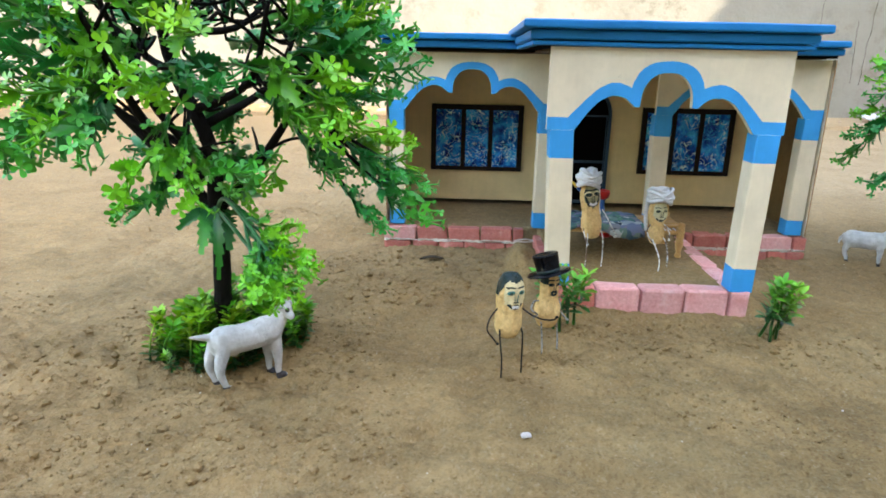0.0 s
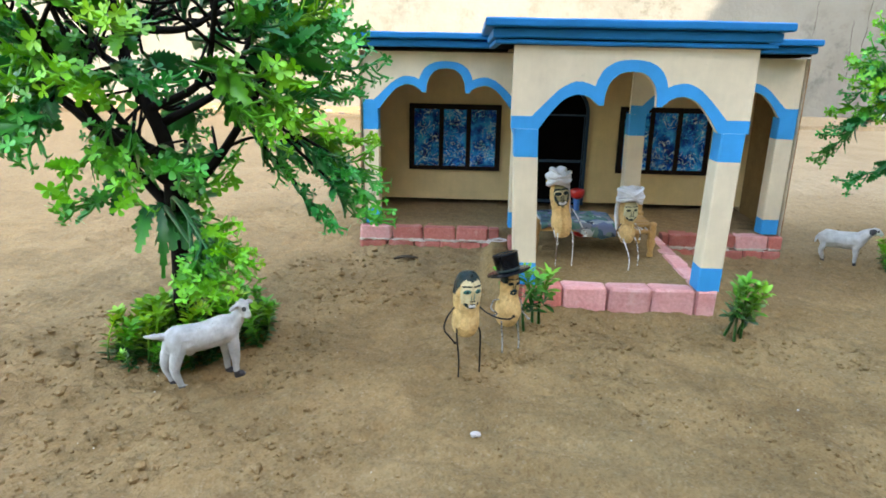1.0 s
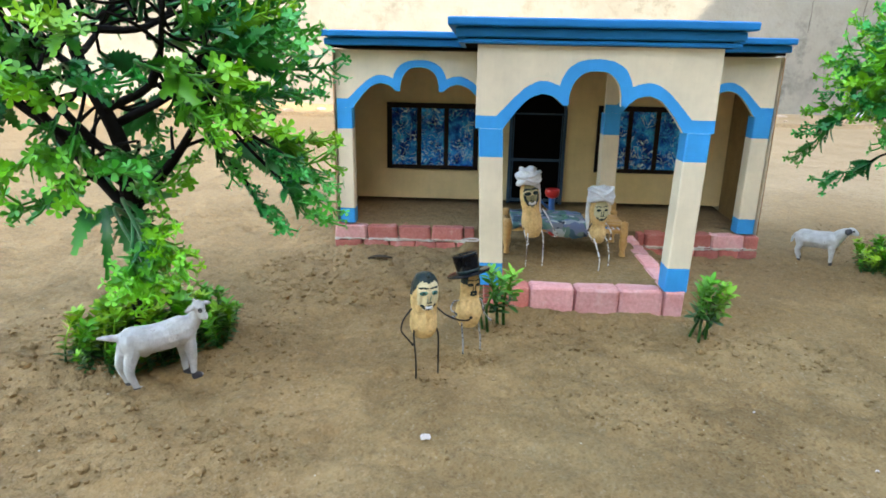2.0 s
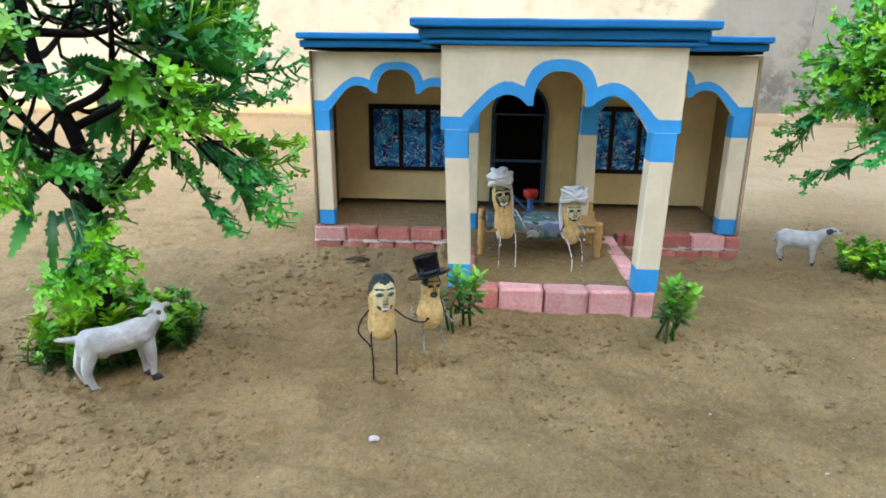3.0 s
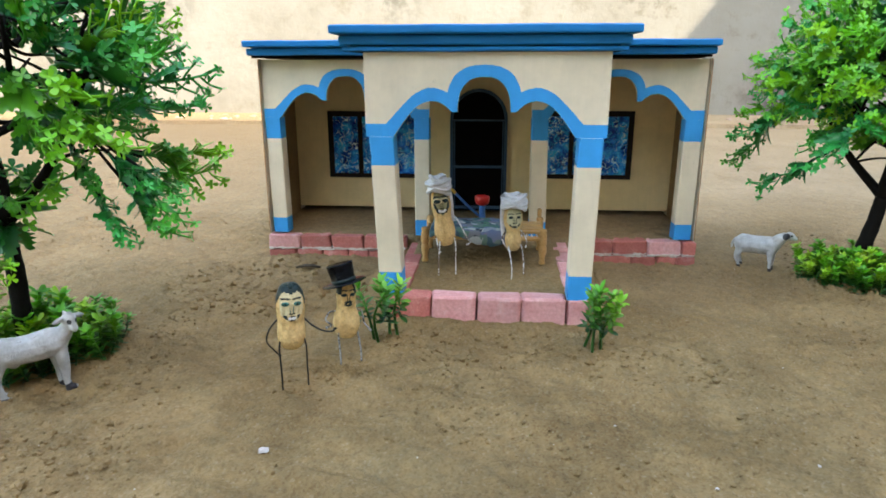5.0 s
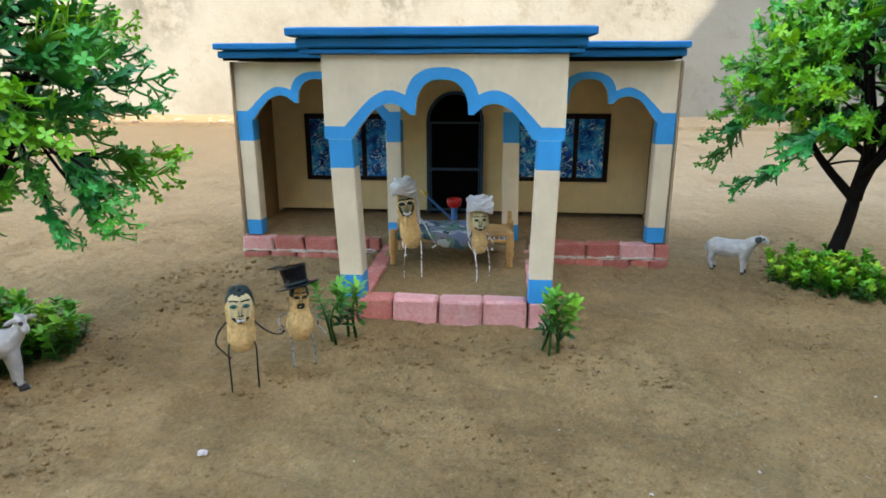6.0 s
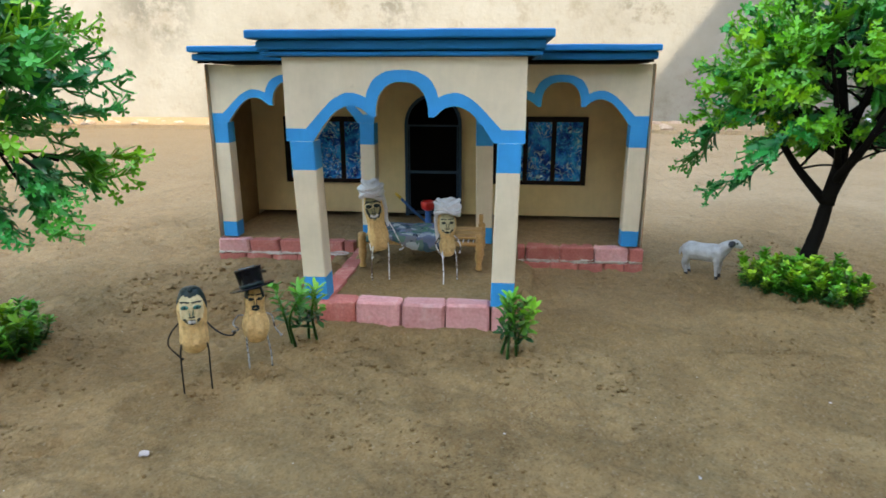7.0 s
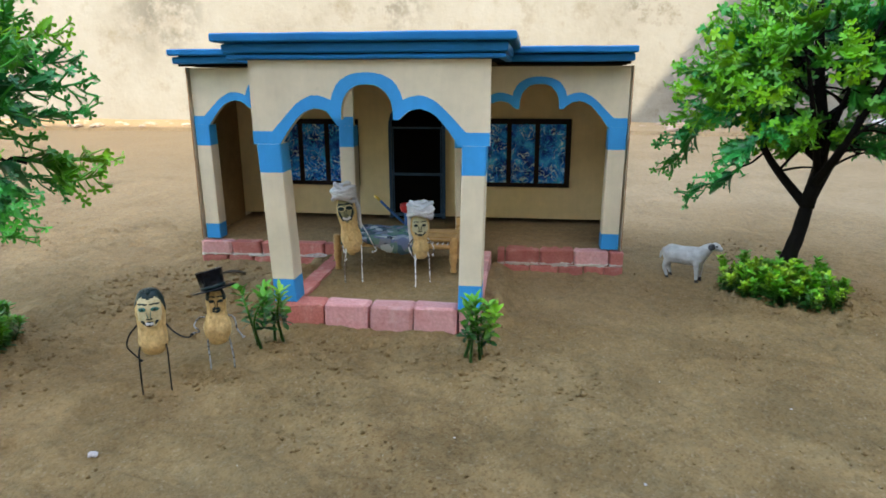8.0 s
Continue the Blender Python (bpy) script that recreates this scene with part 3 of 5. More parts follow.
def window(house, x0, x1, z0, z1, y):
    bm = bmesh.new()
    w = 0.0068
    for r in ((x0, x1, z1 - w, z1), (x0, x1, z0, z0 + w * 0.8), (x0, x0 + w, z0 + w * 0.8, z1 - w), (x1 - w, x1, z0 + w * 0.8, z1 - w)):
        box(bm, r[0], r[1], y - 0.0035, y - 0.0003, r[2], r[3])
    win = part("window", bm, FRAMEBROWN, house, "dark brown window frame with three foil panes")
    step = (x1 - x0 - 2 * w) / 3
    for k in (1, 2):
        bm = bmesh.new()
        box(bm, x0 + w + k * step - 0.003, x0 + w + k * step + 0.003, y - 0.0032, y - 0.0003, z0 + w * 0.8, z1 - w)
        part("mullion", bm, FRAMEBROWN, win)
    for k in range(3):
        bm = bmesh.new()
        a, b = x0 + w + k * step + (0.003 if k else 0.0), x0 + w + (k + 1) * step - (0.003 if k < 2 else 0.0)
        nx, nz = 9, 19
        grid = [[bm.verts.new((a + (b - a) * i / nx, y - 0.0010 - 0.0010 * random.random(), z0 + w * 0.8 + (z1 - z0 - 1.8 * w) * j / nz)) for i in range(nx + 1)] for j in range(nz + 1)]
        for j in range(nz):
            for i in range(nx):
                bm.faces.new((grid[j][i], grid[j][i + 1], grid[j + 1][i + 1], grid[j + 1][i]))
        part("pane", bm, FOIL, win, "crinkled blue foil pane with painted pale glints")


def door(house, x0, x1, z0, z1, y):
    mid, r = (x0 + x1) / 2, (x1 - x0) / 2

    def outline(inset):
        arc = [(mid + (r - inset) * math.cos(a), z1 - r * 1.05 + (r * 1.05 - inset) * math.sin(a)) for a in (math.pi * k / 16 for k in range(17))]
        return [(x1 - inset, z0)] + arc + [(x0 + inset, z0)]
    bm = bmesh.new()
    outer, inner = outline(0), outline(0.0042)
    n = len(outer)
    for k in range(n - 1):
        quad = [outer[k], outer[k + 1], inner[k + 1], inner[k]]
        b = bmesh.new()
        fr = [b.verts.new((p[0], y - 0.004, p[1])) for p in quad]
        bk = [b.verts.new((p[0], y - 0.0004, p[1])) for p in quad]
        b.faces.new(fr)
        for i in range(4):
            b.faces.new((fr[i - 1], fr[i], bk[i], bk[i - 1]))
        join(bm, b)
    d = part("door", bm, DOORGREY, house, "tall arched doorway, slate blue frame, black inside")
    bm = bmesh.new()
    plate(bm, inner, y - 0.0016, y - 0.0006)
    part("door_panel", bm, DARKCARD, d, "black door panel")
    for z, h in ((0.1555, 0.0022), (0.0945, 0.0034), (0.0395, 0.0040)):
        bm = bmesh.new()
        box(bm, x0 + 0.0044, x1 - 0.0044, y - 0.0036, y - 0.0018, z - h / 2, z + h / 2)
        part("door_bar", bm, DOORGREY, d)
    for x in (x0 + 0.0052, x1 - 0.0066):
        bm = bmesh.new()
        box(bm, x, x + 0.0014, y - 0.003, y - 0.0018, 0.0417, 0.1541)
        part("door_edge", bm, DOORGREY, d)


def toy_house():
    h = thing("toy_house", "cream and blue model house of painted card with arched veranda", "toy house", at=pose(0, 0, 0))
    arch_front(h, 0.1990, 0.1000, 0.3000, FRONT, 0.2345, 1.0, 1.0, 0.006, 1)
    arch_front(h, 0.0362, -0.0600, 0.1325, BACK, 0.2310, 1.02, 0.955, 0.005, 2)
    arch_front(h, 0.3418, 0.2485, 0.4370, BACK, 0.2310, 0.985, 0.945, 0.005, 3)
    # posts
    pillar(h, 0.1030, 0.1235, FRONT - 0.002, 0.0265, 0.0058)
    pillar(h, 0.2775, 0.2975, FRONT - 0.002, 0.0255, -0.0030)
    pillar(h, -0.0600, -0.0420, BACK - 0.001, 0.0295, 0.0015, 0.018)
    pillar(h, 0.1150, 0.1325, BACK - 0.001, 0.0285, 0.0, 0.018)
    pillar(h, 0.2485, 0.2675, BACK - 0.001, 0.0285, 0.0015, 0.018)
    pillar(h, 0.4175, 0.4370, BACK - 0.001, 0.0295, -0.001, 0.018)
    # inner wall, side walls and back
    bm = bmesh.new()
    box(bm, HOUSE_L + 0.0002, HOUSE_R - 0.0002, INNER, INNER + 0.005, 0.0378, 0.2300)
    part("inner_wall", bm, WARMCREAM, h, "plain cream rear wall of the veranda")
    for a, b in ((-0.0630, -0.0615), (0.4385, 0.4400)):
        bm = bmesh.new()
        box(bm, a, b, BACK - 0.003, 1.0, 0.028, 0.2315, 0.0006)
        part("side_wall", bm, CREAM, h, "cream side wall with raw brown card edge")
        bm = bmesh.new()
        box(bm, a + 0.0003, b - 0.0003, BACK - 0.0040, BACK - 0.0031, 0.029, 0.2310)
        part("card_edge", bm, CARD, h, "raw brown card edge")
        # brown sheet over the cream side wall stands in for the shade inside
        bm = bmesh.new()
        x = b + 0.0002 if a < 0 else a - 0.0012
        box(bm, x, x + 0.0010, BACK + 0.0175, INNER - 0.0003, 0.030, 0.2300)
        part("side_lining", bm, LININGSHADE, h, "brown lining standing in for shade inside the veranda")
    bm = bmesh.new()
    box(bm, -0.0650, 0.4420, 1.0002, 1.004, 0.028, 0.2300)
    part("rear_wall", bm, CREAM, h)
    # ceiling under the roof and stepped blue roof
    bm = bmesh.new()
    box(bm, -0.0560, 0.4330, BACK + 0.0060, 0.9995, 0.2318, 0.2342)
    box(bm, 0.1048, 0.2952, FRONT + 0.0065, BACK + 0.0058, 0.2318, 0.2342)
    part("veranda_ceiling", bm, BROWNCARD, h, "card ceiling coloured dark brown for the shade inside")
    roof = None
    for porch in (False, True):
        for grow, z0, z1 in ((0.0, 0.2482, 0.2553), (-0.0065, 0.2398, 0.2476)):
            bm = bmesh.new()
            roof_layer(bm, grow, z0, z1, 0.003, porch)
            if roof is None:
                roof = part("roof", bm, ROOFBLUE, h, "flat roof with stepped blue painted edge")
            else:
                part("cornice_step", bm, ROOFBLUE, roof)
        # black core fills the gaps between the steps in place of their shade
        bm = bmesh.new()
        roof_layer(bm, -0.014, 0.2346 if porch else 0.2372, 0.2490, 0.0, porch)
        part("roof_core", bm, DARKCARD, roof, "black core in place of the shade under the cornice")
    bm = bmesh.new()
    roof_layer(bm, -0.0085, 0.2350, 0.2388, 0.003, True)
    part("cornice_step", bm, ROOFBLUE, roof)
    window(h, -0.0160, 0.1070, 0.0785, 0.1665, INNER)
    window(h, 0.2640, 0.3855, 0.0800, 0.1680, INNER)
    door(h, 0.1480, 0.2235, 0.0345, 0.1960, INNER)
    return h


toy_house()


def sand_floor(name, label, x0, x1, y0, y1, z, tilt=0.0):
    bm = bmesh.new()
    nx, ny = int((x1 - x0) / 0.004), int((y1 - y0) / 0.004)
    top = []
    for j in range(ny + 1):
        row = []
        for i in range(nx + 1):
            x, y = x0 + (x1 - x0) * i / nx, y0 + (y1 - y0) * j / ny
            p = Vector((x, y, 2))
            row.append(bm.verts.new((x, y, z + tilt * j / ny + 0.0008 * noise.noise(p * 40) + 0.0007 * noise.noise(p * 130))))
        top.append(row)
    for j in range(ny):
        for i in range(nx):
            bm.faces.new((top[j][i], top[j][i + 1], top[j + 1][i + 1], top[j + 1][i])).smooth = True
    rim = top[0] + [r[-1] for r in top[1:]] + top[-1][-2::-1] + [r[0] for r in top[-2:0:-1]]
    low = [bm.verts.new((v.co.x, v.co.y, -0.01)) for v in rim]
    for k in range(len(rim)):
        bm.faces.new((rim[k - 1], rim[k], low[k], low[k - 1]))
    thing(name, label, "floor", kind="structure", data=mesh_of(bm, name, SOIL, True))


sand_floor("floor_1", "sand filled level with the bricks of the porch", 0.122, 0.281, 0.584, 0.7795, 0.0232, 0.0045)
sand_floor("floor_2", "sand floor of the veranda behind low bricks", -0.0612, 0.4382, 0.7800, 0.9995, 0.0272, 0.008)


# ---- trees and greenery of moulded plastic ----


def floret(bm, m, r, rng):
    """Four round-ended petals on a small heart, nearly flat."""
    c = bm.verts.new(m @ Vector((0, 0, 0)))
    cup = rng.uniform(0.10, 0.38)
    for k in range(4):
        a = math.tau * k / 4 + rng.uniform(-0.16, 0.16)
        s = r * rng.uniform(0.86, 1.1)
        tilt = cup + rng.uniform(-0.1, 0.12)
        rim = [bm.verts.new(m @ Vector((s * (d * math.cos(a) - o * math.sin(a)), s * (d * math.sin(a) + o * math.cos(a)), s * tilt * d + s * 0.10 * abs(o)))) for d, o in ((0.26, -0.20), (0.54, -0.30), (0.80, -0.33), (0.97, -0.22), (1.02, 0.0), (0.97, 0.22), (0.80, 0.33), (0.54, 0.30), (0.26, 0.20))]
        mid = bm.verts.new(m @ Vector((0.62 * s * math.cos(a), 0.62 * s * math.sin(a), s * tilt * 0.62 - s * 0.03)))
        for p, q in zip(rim, rim[1:]):
            bm.faces.new((mid, p, q))
        bm.faces.new((c, rim[0], mid))
        bm.faces.new((c, mid, rim[-1]))


def toothed_leaf(bm, m, length, width, rng):
    """A folded leaf with saw teeth."""
    n = 7
    droop = rng.uniform(0.1, 0.45)

    def at(t, w):
        return bm.verts.new(m @ Vector((length * t, w, -length * droop * t * t + abs(w) * 0.35)))
    spine = [at(k / n, 0) for k in range(n + 1)]
    for side in (-1, 1):
        notch = [at(k / n, side * width * 0.62 * math.sin(math.pi * (0.16 + 0.80 * k / n))) for k in range(n)] + [spine[-1]]
        for k in range(n):
            tip = at((k + 0.95) / n, side * width * math.sin(math.pi * (0.20 + 0.74 * (k + 0.5) / n)))
            bm.faces.new((spine[k], notch[k], notch[k + 1], spine[k + 1]) if k < n - 1 else (spine[k], notch[k], spine[k + 1]))
            bm.faces.new((notch[k], tip, notch[k + 1]))


def facing(p, d, roll=0.0):
    """A frame at p whose x axis runs along d."""
    return Matrix.Translation(p) @ Vector(d).to_track_quat("X", "Z").to_matrix().to_4x4() @ Matrix.Rotation(roll, 4, "X")


def spray_mesh(seed, mat):
    """A sprig along x: a curved stalk, spread side stalks with four-petalled tips, and toothed leaves."""
    rng = random.Random(seed)
    bm = bmesh.new()
    length = 0.072
    stem = curve_points([(0, 0, 0), (0.022, rng.uniform(-0.004, 0.004), -0.002), (0.048, rng.uniform(-0.007, 0.007), 0.001), (length, rng.uniform(-0.010, 0.010), rng.uniform(0.000, 0.010))], 4)
    tube(bm, stem, [0.0016 - 0.0008 * k / len(stem) for k in range(len(stem))], 6)

    def head(at, way, r):
        q = facing(at, way + Vector((rng.uniform(-0.5, 0.5), rng.uniform(-0.6, 0.6), rng.uniform(-0.4, 0.7)))) @ Matrix.Rotation(radians(90 + rng.uniform(-35, 35)), 4, "Y")
        floret(bm, q, r, rng)

    head(stem[-1], Vector((1, 0, 0)), 0.0056)
    for k in range(10):
        at = stem[min(len(stem) - 2, 3 + k)]
        side = -1 if k % 2 else 1
        reach = rng.uniform(0.011, 0.022)
        way = Vector((rng.uniform(0.5, 1.1), side * rng.uniform(0.5, 1.1), rng.uniform(-0.4, 0.7))).normalized()
        end = at + way * reach + Vector((0.002, 0, rng.uniform(-0.001, 0.003)))
        tube(bm, curve_points([at, at + way * reach * 0.55 + Vector((0, 0, -0.0018)), end], 3), 0.0009, 5)
        head(end, way, rng.uniform(0.0044, 0.0060))
        if rng.random() < 0.75:
            tip = at + way * reach * 0.62 + Vector((rng.uniform(0, 1), -side * rng.uniform(-0.5, 1), rng.uniform(-0.8, 0.8))) * 0.0090
            tube(bm, [at + way * reach * 0.45, tip], [0.0008, 0.0008], 4)
            head(tip, way, rng.uniform(0.0042, 0.0054))
    for k in range(4):
        at = stem[rng.randrange(1, len(stem) - 3)]
        way = Vector((0.8, rng.uniform(-1.0, 1.0), rng.uniform(-0.4, 0.7)))
        toothed_leaf(bm, facing(at, way, rng.uniform(-1.1, 1.1)), rng.uniform(0.017, 0.025), rng.uniform(0.0038, 0.0058), rng)
    for k in range(3):
        at = stem[rng.randrange(1, 7)]
        way = Vector((0.9, rng.uniform(-0.9, 0.9), rng.uniform(-0.5, 0.8)))
        toothed_leaf(bm, facing(at, way, rng.uniform(-1.3, 1.3)), rng.uniform(0.023, 0.030), rng.uniform(0.0060, 0.0080), rng)
    for k in range(6):
        at = stem[rng.randrange(1, len(stem) - 1)]
        way = Vector((1, rng.uniform(-1.1, 1.1), rng.uniform(-0.6, 0.8)))
        toothed_leaf(bm, facing(at, way, rng.uniform(-1.3, 1.3)), rng.uniform(0.010, 0.016), rng.uniform(0.0014, 0.0022), rng)
    return mesh_of(bm, "leaf_spray", mat, True)


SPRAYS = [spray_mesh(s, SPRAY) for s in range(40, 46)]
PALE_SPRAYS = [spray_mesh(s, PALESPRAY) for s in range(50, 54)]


def artificial_tree(label, base, fork, crown, radii, sprays, seed, turns, reach=(), hanging=(), broad=(), limbs=10, pale=0.12, rosette=0, skirt=12, thick=1.0, leaf=1.0):
    rng = random.Random(seed)
    base, fork, crown = Vector(base), Vector(fork), Vector(crown)
    tree = thing("artificial_tree", label, "tree", "model trees", at=Matrix.Translation(base))
    bm = bmesh.new()
    up = fork - base
    trunk = curve_points([(0, 0, -0.012), up * 0.35 + Vector((-0.002, 0, 0)), up * 0.7, up], 5)
    tube(bm, trunk, [0.0072 * thick * (1 - 0.30 * k / len(trunk)) * (1 + 0.05 * rng.uniform(-1, 1)) for k in range(len(trunk))], 10)
    part("trunk", bm, BARK, tree, "black tapering trunk", True)
    limb_points, ends = [], []
    lead = curve_points([up, up.lerp(crown - base, 0.45) + Vector((0.004, 0, 0)), (crown - base) + Vector((-0.012, 0, 0)), (crown - base) + Vector((-0.020, 0.004, radii[2] * 0.6))], 5)
    bm = bmesh.new()
    tube(bm, lead, [0.0064 * thick * (1 - 0.55 * i / len(lead)) for i in range(len(lead))], 8)
    part("leader", bm, BARK, tree, "upright black leader", True)
    limb_points += lead[3:]
    for k in range(limbs):
        low_limb = k < 3
        a = (turns[k] if low_limb else 2.4 * k) + rng.uniform(-0.2, 0.2)
        e = radians(rng.uniform(14, 30) if low_limb else rng.uniform(25, 60))
        tip = crown + Vector((radii[0] * math.cos(a) * math.cos(e), radii[1] * math.sin(a) * math.cos(e), radii[2] * (math.sin(e) - 0.22))) * 0.68
        start = (lead[0], trunk[-1], lead[2])[k] if low_limb else lead[2 + (k * 3) % 10]
        end = tip - base
        mid = start.lerp(end, 0.5) + Vector((rng.uniform(-1, 1), rng.uniform(-1, 1), -1.0)) * 0.013
        pts = curve_points([start, mid, end], 6)
        girth = (0.0043 if low_limb else 0.0033) * thick
        bm = bmesh.new()
        tube(bm, pts, [girth * (1 - 0.65 * i / len(pts)) for i in range(len(pts))], 7)
        for f in range(4):
            i = rng.randrange(3, len(pts) - 1)
            way = Vector((rng.uniform(-1, 1), rng.uniform(-1, 1), rng.uniform(-0.1, 1.0))).normalized()
            twig = curve_points([pts[i], pts[i] + way * 0.022 + Vector((0, 0, 0.003)), pts[i] + way * 0.045], 3)
            tube(bm, twig, [0.0015 - 0.0008 * j / len(twig) for j in range(len(twig))], 6)
            limb_points += twig[2:]
        limb_points += pts[3:]
        ends.append(end)
        part("limb", bm, BARK, tree, "", True)
    for k in range(rosette):
        a = math.tau * k / rosette + rng.uniform(-0.3, 0.3)
        bm = bmesh.new()
        toothed_leaf(bm, Matrix.Identity(4), rng.uniform(0.028, 0.036), rng.uniform(0.0085, 0.0110), rng)
        ob = part("leaf", bm, BROADLEAF, tree, "broad saw-toothed leaf", True)
        ob.matrix_basis = facing(trunk[-1] + Vector((0, 0, rng.uniform(-0.006, 0.006))), (math.cos(a), math.sin(a), rng.uniform(-1.0, 0.5)), rng.uniform(-0.5, 0.5))
    for tip, root in broad:
        bm = bmesh.new()
        line = Vector(tip) - Vector(root)
        toothed_leaf(bm, Matrix.Identity(4), line.length * 0.95, rng.uniform(0.0036, 0.0046), rng)
        ob = part("leaf", bm, BROADLEAF, tree, "broad saw-toothed leaf", True)
        ob.matrix_basis = facing(Vector(root) - base, line, rng.uniform(-0.5, 0.5))
    spots = []
    for k in range(sprays):
        z = 1 - 1.55 * (k + 0.5) / sprays
        a = k * 2.39996 + rng.uniform(-0.3, 0.3)
        w = math.sqrt(max(0.0, 1 - z * z))
        out = Vector((w * math.cos(a), w * math.sin(a), z))
        shell = rng.choice((1.0, 0.95, 0.85, 0.70)) * rng.uniform(0.84, 1.12)
        tip = Vector((out.x * radii[0], out.y * radii[1], out.z * radii[2])) * shell + crown - base
        spots.append((tip, out, rng.uniform(0.85, 1.15), ""))
    for k in range(skirt):
        a = k * 2.39996 + rng.uniform(-0.3, 0.3)
        s = 0.38 + 0.36 * ((k * 7) % skirt) / skirt
        tip = Vector((radii[0] * s * math.cos(a), radii[1] * s * math.sin(a), radii[2] * rng.uniform(-0.66, -0.44))) + crown - base
        spots.append((tip, Vector((math.cos(a), math.sin(a), -0.25)), rng.uniform(0.8, 1.0), ""))
    spots += [(end + (end - (crown - base)).normalized() * 0.05, (end - (crown - base)).normalized(), 0.9, "") for end in ends]
    for tip, size, kind in reach:
        out = Vector(tip) - crown
        spots.append((Vector(tip) - base, out.normalized(), size, kind))
    droop = []
    if hanging:
        bm = bmesh.new()
        for line in hanging:
            pts = curve_points([Vector(p) - base for p in line], 6)
            tube(bm, pts, [0.0015 - 0.0006 * i / len(pts) for i in range(len(pts))], 6)
            droop += pts[6:]
        part("hanging_stalk", bm, STALK, tree, "drooping green stalks", True)
    for tip, out, size, kind in spots:
        size *= leaf
        near = min(droop if kind == "hang" else limb_points, key=lambda p: (p - tip + out * 0.06).length)
        line = (tip - near).normalized()
        way = line if kind else (out * 0.7 + line * 0.6 + Vector((rng.uniform(-0.3, 0.3), rng.uniform(-0.3, 0.3), rng.uniform(-0.3, 0.3)))).normalized()
        root = tip - way * 0.076 * size
        if kind == "hang":
            size = min(size, (tip - near).length / 0.076)
            root = tip - way * 0.076 * size
        if (near - root).length > 0.004:
            bm = bmesh.new()
            tube(bm, curve_points([near, near.lerp(root, 0.5) + Vector((0, 0, -0.003)), root, root + way * 0.010], 3), 0.0012, 5)
            part("twig", bm, STALK if kind == "hang" else BARK, tree, "", True)
        # pale copies favour the crown's front and left, to stand for light there
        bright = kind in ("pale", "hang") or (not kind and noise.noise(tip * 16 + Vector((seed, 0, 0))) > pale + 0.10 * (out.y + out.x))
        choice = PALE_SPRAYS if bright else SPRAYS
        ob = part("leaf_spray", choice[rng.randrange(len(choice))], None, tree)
        ob.matrix_basis = facing(root, way, rng.uniform(-1.2, 1.2)) @ Matrix.Diagonal((size, size, size, 1))
    return tree


artificial_tree("bushy green plastic model tree with black trunk, beside a goat", (-0.146, 0.463, 0.004), (-0.147, 0.460, 0.112), (-0.163, 0.465, 0.222), (0.160, 0.140, 0.145), 54, 5, (0.1, 3.0, 4.5),
                reach=(((0.0095, 0.418, 0.125), 0.72, "green"), ((0.0075, 0.424, 0.139), 0.65, "green"), ((-0.0185, 0.397, 0.117), 0.72, "green"), ((0.0075, 0.406, 0.116), 0.70, "green"), ((-0.012, 0.420, 0.143), 0.65, "green"), ((-0.014, 0.532, 0.138), 0.9, "pale"), ((-0.016, 0.543, 0.152), 0.9, "pale"), ((-0.027, 0.544, 0.188), 0.9, "green"), ((-0.057, 0.566, 0.252), 0.9, "pale"), ((-0.057, 0.583, 0.226), 0.9, "green"), ((-0.047, 0.527, 0.126), 0.8, "green"), ((-0.052, 0.392, 0.170), 0.85, "pale"), ((-0.042, 0.424, 0.172), 0.85, "pale"), ((-0.053, 0.426, 0.141), 0.8, "green"),
                       ((-0.136, 0.322, 0.150), 0.9, "pale"), ((-0.112, 0.332, 0.144), 0.85, "pale"), ((-0.128, 0.314, 0.200), 1.0, "pale"), ((-0.170, 0.335, 0.165), 0.9, "green"), ((-0.190, 0.340, 0.180), 0.9, "pale"),
                       ((-0.002, 0.511, 0.210), 1.0, "green"), ((-0.016, 0.452, 0.240), 1.0, "green"), ((-0.026, 0.462, 0.255), 0.9, "pale"), ((-0.310, 0.46, 0.135), 1.0, "green"),
                       ((-0.055, 0.325, 0.129), 0.6, "hang"), ((-0.061, 0.284, 0.114), 0.6, "hang"), ((-0.051, 0.297, 0.106), 0.6, "hang"), ((-0.051, 0.334, 0.110), 0.6, "hang"), ((-0.068, 0.306, 0.106), 0.55, "hang"), ((-0.046, 0.315, 0.118), 0.55, "hang"), ((-0.060, 0.320, 0.106), 0.55, "hang")),
                hanging=(((-0.146, 0.456, 0.114), (-0.112, 0.388, 0.137), (-0.074, 0.338, 0.123), (-0.063, 0.318, 0.118)), ((-0.146, 0.456, 0.108), (-0.120, 0.392, 0.130), (-0.080, 0.342, 0.116), (-0.066, 0.322, 0.111))),
                broad=(((-0.097, 0.342, 0.110), (-0.113, 0.370, 0.136)), ((-0.095, 0.311, 0.129), (-0.108, 0.346, 0.142)), ((-0.083, 0.378, 0.125), (-0.114, 0.392, 0.136))),
                rosette=8, skirt=4, thick=1.05, pale=0.10)
